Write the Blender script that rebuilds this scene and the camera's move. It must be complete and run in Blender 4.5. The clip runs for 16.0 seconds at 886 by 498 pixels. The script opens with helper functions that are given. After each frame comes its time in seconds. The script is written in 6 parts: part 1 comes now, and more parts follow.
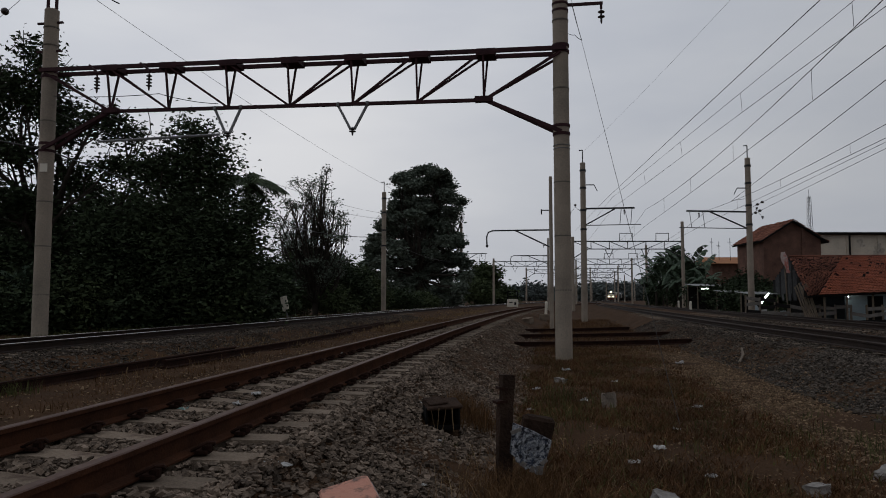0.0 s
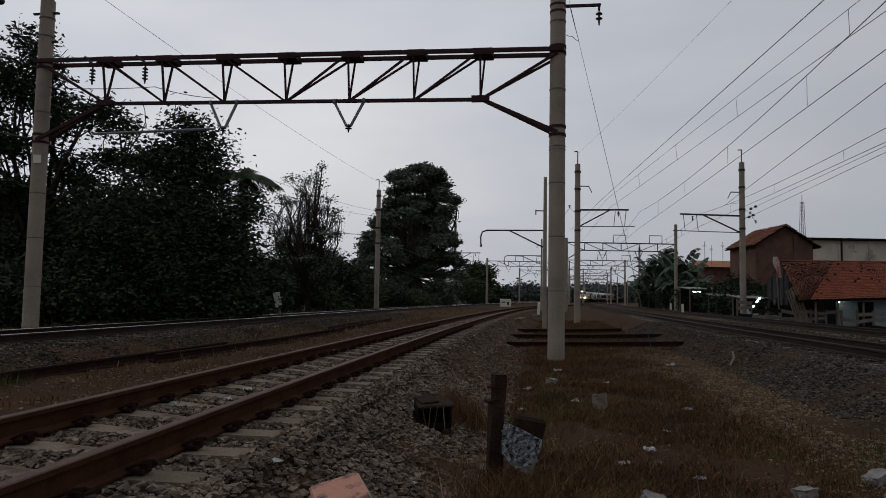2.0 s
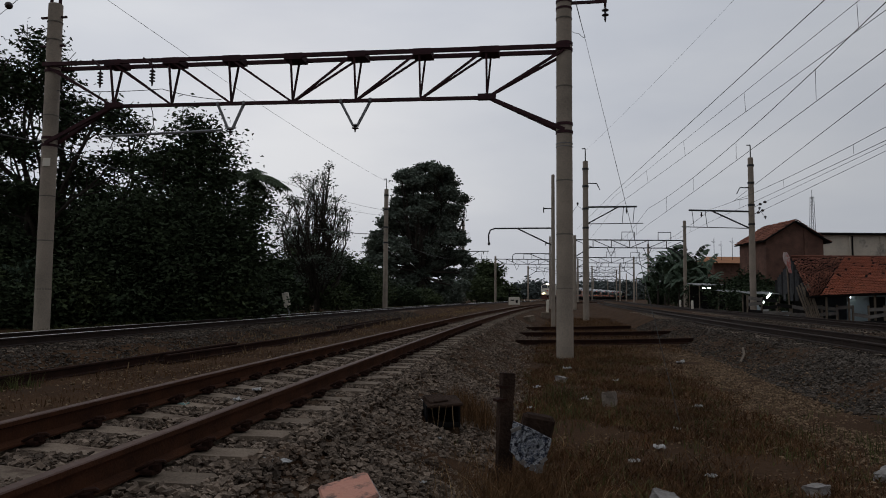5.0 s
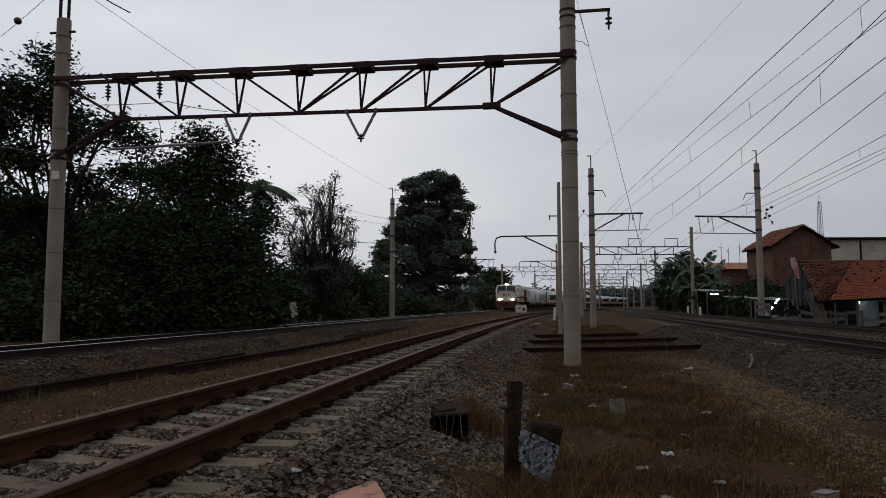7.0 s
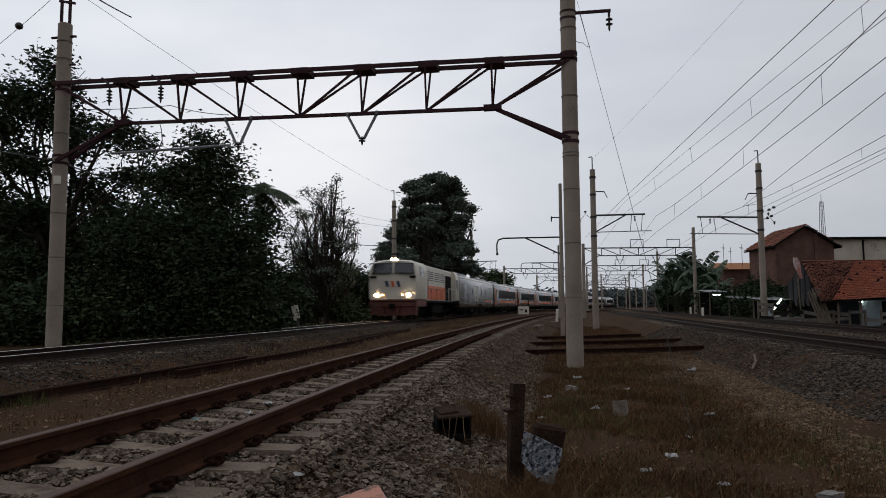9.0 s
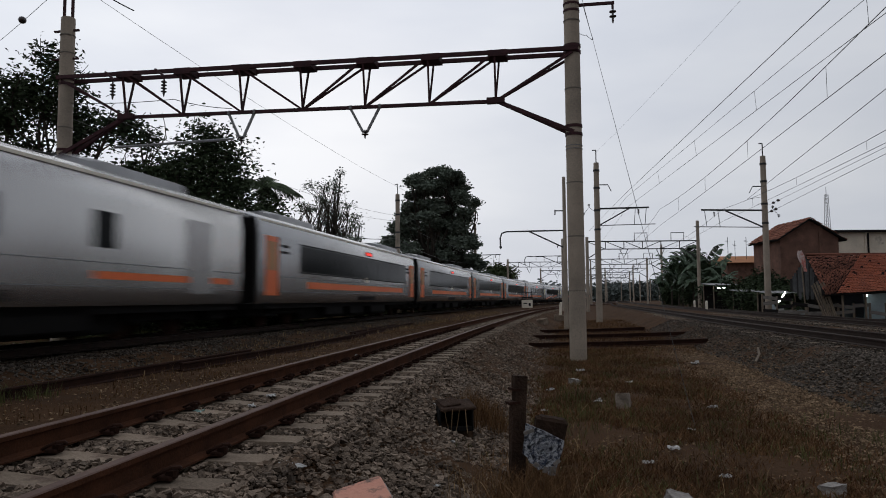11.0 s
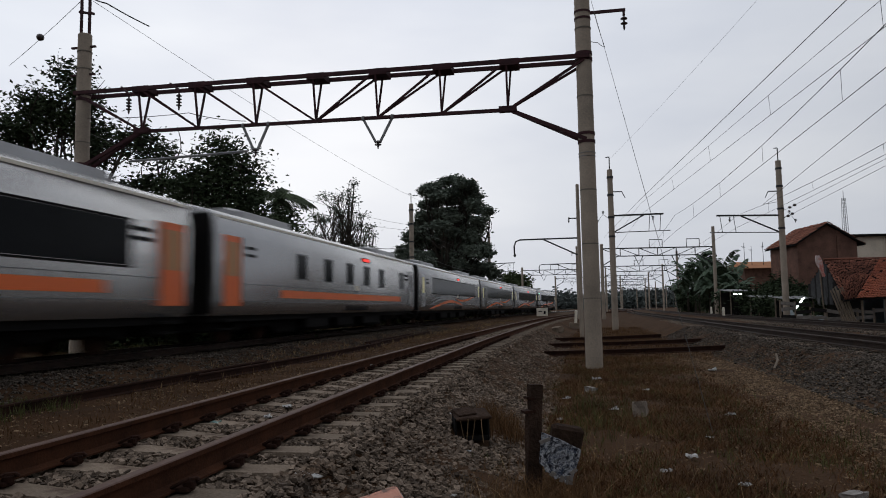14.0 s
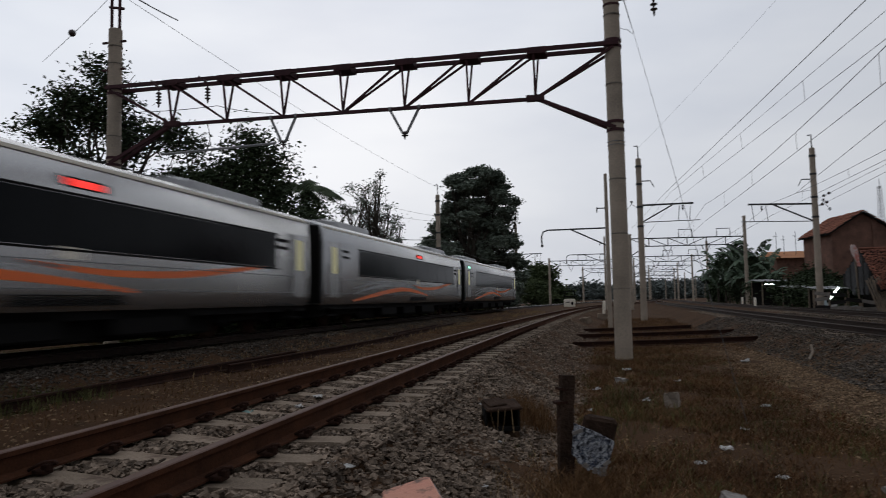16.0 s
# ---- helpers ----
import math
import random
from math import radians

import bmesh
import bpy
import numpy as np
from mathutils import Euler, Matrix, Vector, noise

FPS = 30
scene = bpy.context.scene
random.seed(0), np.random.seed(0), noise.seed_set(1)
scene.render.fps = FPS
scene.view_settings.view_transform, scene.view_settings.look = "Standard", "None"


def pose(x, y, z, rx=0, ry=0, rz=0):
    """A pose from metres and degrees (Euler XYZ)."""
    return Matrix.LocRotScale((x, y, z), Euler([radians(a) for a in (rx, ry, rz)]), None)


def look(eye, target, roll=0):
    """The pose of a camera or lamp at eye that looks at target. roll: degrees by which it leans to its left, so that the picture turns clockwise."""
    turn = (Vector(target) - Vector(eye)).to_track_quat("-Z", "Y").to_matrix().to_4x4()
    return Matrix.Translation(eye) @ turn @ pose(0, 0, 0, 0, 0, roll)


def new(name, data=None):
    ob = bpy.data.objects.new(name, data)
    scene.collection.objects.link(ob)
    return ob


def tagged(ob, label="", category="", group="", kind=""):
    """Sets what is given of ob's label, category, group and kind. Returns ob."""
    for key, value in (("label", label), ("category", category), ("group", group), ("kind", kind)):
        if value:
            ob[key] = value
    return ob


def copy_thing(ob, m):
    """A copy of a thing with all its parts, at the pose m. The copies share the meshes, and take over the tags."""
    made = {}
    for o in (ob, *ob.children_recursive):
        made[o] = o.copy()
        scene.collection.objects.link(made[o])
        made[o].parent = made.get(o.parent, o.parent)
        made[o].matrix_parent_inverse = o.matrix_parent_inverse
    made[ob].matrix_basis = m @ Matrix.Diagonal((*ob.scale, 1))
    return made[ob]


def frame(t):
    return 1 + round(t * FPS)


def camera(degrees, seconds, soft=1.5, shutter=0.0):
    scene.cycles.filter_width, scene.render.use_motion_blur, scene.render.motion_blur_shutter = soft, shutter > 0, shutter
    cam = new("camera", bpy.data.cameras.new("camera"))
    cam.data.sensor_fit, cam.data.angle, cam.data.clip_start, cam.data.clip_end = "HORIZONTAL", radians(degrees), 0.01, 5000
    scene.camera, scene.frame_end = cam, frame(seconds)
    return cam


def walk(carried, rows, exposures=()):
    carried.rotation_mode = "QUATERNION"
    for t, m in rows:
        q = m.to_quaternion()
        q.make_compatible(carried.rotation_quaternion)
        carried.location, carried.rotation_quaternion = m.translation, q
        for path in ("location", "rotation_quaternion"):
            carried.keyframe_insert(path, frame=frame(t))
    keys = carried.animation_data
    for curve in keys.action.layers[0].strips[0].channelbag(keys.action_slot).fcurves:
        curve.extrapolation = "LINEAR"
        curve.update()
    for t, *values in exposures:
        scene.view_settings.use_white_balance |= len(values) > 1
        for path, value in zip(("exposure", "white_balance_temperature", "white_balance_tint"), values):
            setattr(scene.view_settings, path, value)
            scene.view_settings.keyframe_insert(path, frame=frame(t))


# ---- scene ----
cam = camera(64.0, 16.0, soft=0.95, shutter=0.55)
PATH = [
    (0.0, pose(0.000, -0.000, 0.800, 94.00, 0.00, 0.00)),
    (0.5, pose(-0.002, -0.010, 0.803, 93.83, -0.34, -0.25)),
    (1.0, pose(-0.003, -0.006, 0.802, 94.06, -0.25, -0.30)),
    (1.5, pose(0.002, -0.007, 0.806, 93.76, -0.76, -0.39)),
    (2.0, pose(-0.005, -0.008, 0.800, 93.90, -0.97, -0.57)),
    (2.5, pose(-0.008, -0.012, 0.802, 93.90, -0.65, -0.04)),
    (3.0, pose(-0.003, -0.003, 0.803, 93.52, -0.74, 0.02)),
    (3.5, pose(0.005, 0.027, 0.796, 93.20, -0.72, 0.21)),
    (6.0, pose(0.003, -0.015, 0.807, 94.29, -0.28, 0.12)),
    (6.5, pose(0.014, 0.043, 0.807, 94.40, 0.01, 0.80)),
    (7.0, pose(0.004, -0.045, 0.808, 94.46, 0.05, 0.68)),
    (7.5, pose(0.006, -0.036, 0.810, 94.61, 0.19, 0.79)),
    (8.0, pose(0.002, -0.028, 0.811, 94.63, 0.21, 0.86)),
    (8.5, pose(0.006, -0.027, 0.807, 94.72, 0.26, 0.91)),
    (9.0, pose(0.006, -0.030, 0.811, 94.63, 0.38, 0.86)),
    (11.5, pose(0.022, -0.032, 0.801, 94.09, 0.50, 1.42)),
    (12.0, pose(0.017, -0.034, 0.808, 94.14, 0.62, 1.78)),
    (12.5, pose(0.017, -0.028, 0.806, 94.49, 0.36, 1.69)),
    (13.0, pose(0.020, -0.041, 0.808, 94.48, 0.75, 1.53)),
    (13.5, pose(0.022, -0.039, 0.805, 94.56, 0.86, 1.86)),
    (14.0, pose(0.024, -0.043, 0.804, 94.86, 1.00, 2.35)),
    (14.5, pose(0.024, -0.040, 0.805, 95.12, 1.04, 2.73)),
    (15.0, pose(0.024, -0.046, 0.809, 94.91, 0.80, 2.18)),
    (15.5, pose(0.024, -0.055, 0.809, 94.63, 1.15, 2.37)),
    (16.0, pose(-0.009, -0.001, 0.797, 94.18, 1.10, 4.49)),
]
EXPOSURES = [(0.0, 0.0), (3.5, 0.06), (7.0, 0.18), (9.0, 0.36), (11.5, 0.48), (12.5, 0.52), (14.5, 0.47), (16.0, 0.43)]
walk(cam, PATH, EXPOSURES)

# ---- light: an even overcast sky near dusk ----
world = bpy.data.worlds.new("overcast_sky")
scene.world = world
world.use_nodes = True
wn, wl = world.node_tree.nodes, world.node_tree.links
wn.clear()
SUN_EL, SUN_AZ = radians(20), radians(-12)
sky = wn.new("ShaderNodeTexSky")
sky.sky_type = "NISHITA"
sky.sun_disc = False
sky.sun_elevation, sky.sun_rotation = SUN_EL, SUN_AZ
sky.dust_density = 3.0
tc = wn.new("ShaderNodeTexCoord")
mp = wn.new("ShaderNodeMapping")
mp.inputs["Scale"].default_value = (1.0, 1.0, 3.2)
cl = wn.new("ShaderNodeTexNoise")
cl.inputs["Scale"].default_value = 1.7
cl.inputs["Detail"].default_value = 5.0
cl.inputs["Roughness"].default_value = 0.5
ramp = wn.new("ShaderNodeValToRGB")
ramp.color_ramp.elements[0].position, ramp.color_ramp.elements[0].color = 0.30, (0.62, 0.668, 0.775, 1)
ramp.color_ramp.elements[1].position, ramp.color_ramp.elements[1].color = 0.72, (0.86, 0.89, 0.95, 1)
veil = wn.new("ShaderNodeMixRGB")
veil.inputs[0].default_value = 0.985
skyb = wn.new("ShaderNodeMixRGB")
skyb.blend_type = "MULTIPLY"
skyb.inputs[0].default_value = 1.0
skyb.inputs[2].default_value = (0.10, 0.10, 0.10, 1)
bg = wn.new("ShaderNodeBackground")
bg.inputs["Strength"].default_value = 0.73
wo = wn.new("ShaderNodeOutputWorld")
wl.new(tc.outputs["Generated"], mp.inputs[0])
wl.new(mp.outputs[0], cl.inputs["Vector"])
wl.new(cl.outputs["Fac"], ramp.inputs[0])
wl.new(sky.outputs[0], skyb.inputs[1])
wl.new(skyb.outputs[0], veil.inputs[1])
wl.new(ramp.outputs[0], veil.inputs[2])
# dusk: the cloud is brightest ahead and dims towards the east behind the eye
dirn = wn.new("ShaderNodeVectorMath")
dirn.operation = "DOT_PRODUCT"
dirn.inputs[1].default_value = (-0.30, 0.80, 0.52)
fall = wn.new("ShaderNodeMapRange")
fall.inputs["From Min"].default_value, fall.inputs["From Max"].default_value = -1.0, 0.92
fall.inputs["To Min"].default_value, fall.inputs["To Max"].default_value = 0.34, 1.0
dim = wn.new("ShaderNodeMixRGB")
dim.blend_type = "MULTIPLY"
dim.inputs[0].default_value = 1.0
wl.new(tc.outputs["Generated"], dirn.inputs[0])
wl.new(dirn.outputs["Value"], fall.inputs["Value"])
wl.new(veil.outputs[0], dim.inputs[1])
wl.new(fall.outputs[0], dim.inputs[2])
# heavier cloud low down and to the right
side = wn.new("ShaderNodeVectorMath")
side.operation = "DOT_PRODUCT"
side.inputs[1].default_value = (-0.75, 0.0, 0.66)
heavy = wn.new("ShaderNodeMapRange")
heavy.inputs["From Min"].default_value, heavy.inputs["From Max"].default_value = -0.25, 0.32
heavy.inputs["To Min"].default_value, heavy.inputs["To Max"].default_value = 0.79, 1.0
low = wn.new("ShaderNodeMixRGB")
low.blend_type = "MULTIPLY"
low.inputs[0].default_value = 1.0
wl.new(tc.outputs["Generated"], side.inputs[0])
wl.new(side.outputs["Value"], heavy.inputs["Value"])
wl.new(dim.outputs[0], low.inputs[1])
wl.new(heavy.outputs[0], low.inputs[2])
wl.new(low.outputs[0], bg.inputs[0])
wl.new(bg.outputs[0], wo.inputs[0])
sun = new("sun", bpy.data.lights.new("sun", "SUN"))
sun.data.energy, sun.data.angle, sun.data.color = 0.15, radians(60), (1.0, 0.97, 0.93)
sun.matrix_world = look((math.sin(SUN_AZ) * 50, math.cos(SUN_AZ) * 50, math.tan(SUN_EL) * 50), (0, 0, 0))


# ---- materials ----
def mat(name, base, rough=0.8, metal=0.0, second=None, scale=4.0, fine=40.0, mix=0.5, bump=0.0, spread=0.0, spec=0.5, stain=None, stain_scale=0.7, stain_at=0.58):
    """A procedural surface: base colour varied towards second by coarse and fine noise, stains, bump, and a spread of tone from object to object."""
    m = bpy.data.materials.new(name)
    m.use_nodes = True
    n, l = m.node_tree.nodes, m.node_tree.links
    b = n["Principled BSDF"]
    b.inputs["Roughness"].default_value = rough
    b.inputs["Metallic"].default_value = metal
    b.inputs["Specular IOR Level"].default_value = spec
    co = n.new("ShaderNodeTexCoord")
    second = second or tuple(c * 0.6 for c in base)
    n1, n2 = n.new("ShaderNodeTexNoise"), n.new("ShaderNodeTexNoise")
    n1.inputs["Scale"].default_value, n2.inputs["Scale"].default_value = scale, fine
    n1.inputs["Detail"].default_value, n2.inputs["Detail"].default_value = 6, 4
    for q in (n1, n2):
        l.new(co.outputs["Object"], q.inputs["Vector"])
    add = n.new("ShaderNodeMath")
    add.operation = "MULTIPLY_ADD"
    l.new(n1.outputs["Fac"], add.inputs[0])
    add.inputs[1].default_value = 0.6
    sub = n.new("ShaderNodeMath")
    sub.operation = "MULTIPLY"
    sub.inputs[1].default_value = 0.4
    l.new(n2.outputs["Fac"], sub.inputs[0])
    l.new(sub.outputs[0], add.inputs[2])
    cr = n.new("ShaderNodeValToRGB")
    cr.color_ramp.elements[0].position = 0.5 - 0.25 * mix - 0.05
    cr.color_ramp.elements[1].position = 0.5 + 0.25 * mix
    cr.color_ramp.elements[0].color = (*second, 1)
    cr.color_ramp.elements[1].color = (*base, 1)
    l.new(add.outputs[0], cr.inputs[0])
    out = cr.outputs[0]
    if stain:
        n3 = n.new("ShaderNodeTexNoise")
        n3.inputs["Scale"].default_value, n3.inputs["Detail"].default_value = stain_scale, 8
        n3.inputs["Roughness"].default_value = 0.65
        l.new(co.outputs["Object"], n3.inputs["Vector"])
        sr = n.new("ShaderNodeValToRGB")
        sr.color_ramp.elements[0].position, sr.color_ramp.elements[1].position = stain_at, stain_at + 0.12
        l.new(n3.outputs["Fac"], sr.inputs[0])
        mx = n.new("ShaderNodeMixRGB")
        l.new(sr.outputs[0], mx.inputs[0])
        l.new(out, mx.inputs[1])
        mx.inputs[2].default_value = (*stain, 1)
        out = mx.outputs[0]
    if spread:
        oi, ge = n.new("ShaderNodeObjectInfo"), n.new("ShaderNodeNewGeometry")
        s = n.new("ShaderNodeMath")
        s.operation = "ADD"
        l.new(oi.outputs["Random"], s.inputs[0])
        l.new(ge.outputs["Random Per Island"], s.inputs[1])
        fr = n.new("ShaderNodeMath")
        fr.operation = "FRACT"
        l.new(s.outputs[0], fr.inputs[0])
        mr = n.new("ShaderNodeMapRange")
        mr.inputs["To Min"].default_value, mr.inputs["To Max"].default_value = 1 - spread, 1 + spread
        l.new(fr.outputs[0], mr.inputs["Value"])
        hs = n.new("ShaderNodeHueSaturation")
        l.new(mr.outputs[0], hs.inputs["Value"])
        l.new(out, hs.inputs["Color"])
        out = hs.outputs[0]
    l.new(out, b.inputs["Base Color"])
    if bump:
        bp = n.new("ShaderNodeBump")
        bp.inputs["Strength"].default_value = bump
        bp.inputs["Distance"].default_value = 0.02
        l.new(n2.outputs["Fac"], bp.inputs["Height"])
        l.new(bp.outputs[0], b.inputs["Normal"])
    return m


def glow(name, colour, strength):
    m = bpy.data.materials.new(name)
    m.use_nodes = True
    b = m.node_tree.nodes["Principled BSDF"]
    b.inputs["Base Color"].default_value = (*colour, 1)
    b.inputs["Emission Color"].default_value = (*colour, 1)
    b.inputs["Emission Strength"].default_value = strength
    return m


M_EARTH = mat("dry_earth", (0.075, 0.042, 0.023), 0.95, second=(0.032, 0.018, 0.0105), scale=0.8, fine=26, mix=0.7, bump=0.9, stain=(0.045, 0.029, 0.019), stain_scale=0.35, spec=0.03)
M_STONE = mat("ballast_stone", (0.2, 0.152, 0.114), 0.9, second=(0.075, 0.055, 0.041), scale=3, fine=60, bump=0.5, spread=0.55, stain=(0.07, 0.038, 0.02), stain_scale=1.2, stain_at=0.55, spec=0.12)
M_STONE2 = mat("dark_ballast_stone", (0.112, 0.093, 0.076), 0.9, second=(0.045, 0.037, 0.03), scale=3, fine=60, bump=0.5, spread=0.5, stain=(0.045, 0.027, 0.016), stain_scale=1.2, stain_at=0.55, spec=0.08)
M_SLEEPER = mat("sleeper_concrete", (0.23, 0.178, 0.133), 0.95, second=(0.115, 0.088, 0.065), scale=3, fine=50, bump=0.4, spread=0.2, stain=(0.09, 0.06, 0.045), stain_scale=2.5, spec=0.1)
M_RAIL = mat("rusty_rail", (0.072, 0.03, 0.016), 0.95, second=(0.034, 0.016, 0.01), scale=5, fine=60, bump=0.3, spec=0.04)
M_RAILDARK = mat("dark_greasy_rail", (0.03, 0.017, 0.012), 0.85, second=(0.014, 0.009, 0.007), scale=5, fine=60, bump=0.3, spec=0.2)
M_RAILTOP = mat("worn_rail_head", (0.5, 0.48, 0.46), 0.3, 1.0, second=(0.28, 0.25, 0.22), scale=1.5, fine=30)
M_RAILTOP2 = mat("rusty_rail_head", (0.095, 0.05, 0.034), 0.7, 0.1, second=(0.055, 0.025, 0.017), scale=1.5, fine=30, spec=0.3)
M_OLDIRON = mat("old_iron", (0.04, 0.019, 0.013), 0.9, second=(0.018, 0.01, 0.008), scale=4, fine=40, bump=0.3, spec=0.06)
M_POLE = mat("spun_concrete", (0.37, 0.305, 0.24), 0.9, second=(0.215, 0.184, 0.148), scale=1.2, fine=30, bump=0.15, stain=(0.15, 0.135, 0.12), stain_scale=1.1, stain_at=0.6, spec=0.2)
M_STEEL = mat("dark_red_steel", (0.06, 0.022, 0.025), 0.75, second=(0.024, 0.012, 0.014), scale=3, fine=40, bump=0.1, spec=0.2)
M_GREY = mat("galvanised_steel", (0.22, 0.22, 0.22), 0.55, 0.6, second=(0.12, 0.12, 0.12), scale=4, fine=40)
M_BLACK = mat("black_fitting", (0.02, 0.02, 0.02), 0.6, second=(0.012, 0.012, 0.012))
M_WIRE = mat("copper_wire", (0.03, 0.028, 0.027), 0.6)
M_CERAMIC = mat("brown_ceramic", (0.04, 0.025, 0.02), 0.25, second=(0.025, 0.016, 0.014))
M_LEAF = mat("dark_leaf", (0.05, 0.068, 0.034), 0.85, second=(0.018, 0.027, 0.014), scale=0.6, fine=5, spread=0.45, spec=0.12)
M_LEAF2 = mat("olive_leaf", (0.08, 0.102, 0.046), 0.85, second=(0.032, 0.044, 0.021), scale=0.6, fine=5, spread=0.4, spec=0.12)
M_BARK = mat("tree_bark", (0.06, 0.05, 0.04), 0.95, second=(0.028, 0.023, 0.019), scale=3, fine=30, bump=0.6, spec=0.1)
M_SILVER = mat("brushed_car_side", (0.47, 0.465, 0.46), 0.27, 0.85, second=(0.39, 0.386, 0.38), scale=0.7, fine=8, mix=0.9)
M_ROOF = mat("car_roof_grey", (0.36, 0.365, 0.37), 0.5, 0.2, second=(0.24, 0.24, 0.24), scale=1, fine=9)
M_GLASS = mat("dark_glass", (0.008, 0.009, 0.01), 0.14, second=(0.005, 0.006, 0.007), spec=0.05)
M_SCREEN = mat("cab_glass", (0.03, 0.03, 0.032), 0.08, second=(0.022, 0.022, 0.024), spec=0.9)
M_ORANGE = mat("orange_paint", (0.8, 0.15, 0.018), 0.45, second=(0.68, 0.12, 0.015), scale=1, fine=9)
M_DARK = mat("underframe_black", (0.012, 0.011, 0.0105), 0.9, second=(0.008, 0.008, 0.008), scale=3, fine=20, spec=0.06)
M_WHITE = mat("white_paint", (0.76, 0.7, 0.58), 0.45, second=(0.66, 0.6, 0.5), scale=1, fine=9)
M_BRICK = mat("brick_wall", (0.18, 0.1, 0.074), 0.95, second=(0.085, 0.05, 0.04), scale=1.5, fine=14, bump=0.3, spec=0.05, stain=(0.07, 0.045, 0.035), stain_scale=0.8, stain_at=0.55)
M_TILE = mat("clay_roof_tile", (0.24, 0.1, 0.066), 0.95, second=(0.12, 0.052, 0.038), scale=1.2, fine=12, spread=0.3, stain=(0.1, 0.045, 0.03), stain_scale=0.9, spec=0.1)
M_PLASTER = mat("stained_plaster", (0.64, 0.56, 0.45), 0.9, second=(0.46, 0.40, 0.32), scale=0.8, fine=8, stain=(0.2, 0.18, 0.16), stain_scale=0.6)


M_GRAVEL = mat("path_gravel", (0.23, 0.157, 0.097), 0.95, second=(0.11, 0.075, 0.048), scale=3, fine=40, spread=0.4, spec=0.05)
M_DRY = mat("dry_brown_grass", (0.155, 0.085, 0.04), 0.95, second=(0.06, 0.034, 0.018), scale=1.2, fine=8, spread=0.4, spec=0.05)
M_STRAW = mat("straw", (0.32, 0.22, 0.115), 0.9, second=(0.13, 0.085, 0.048), scale=1.2, fine=8, spread=0.4, spec=0.08)
M_GREEN = mat("green_grass", (0.105, 0.108, 0.038), 0.85, second=(0.045, 0.048, 0.02), scale=1.2, fine=8, spread=0.35, spec=0.08)


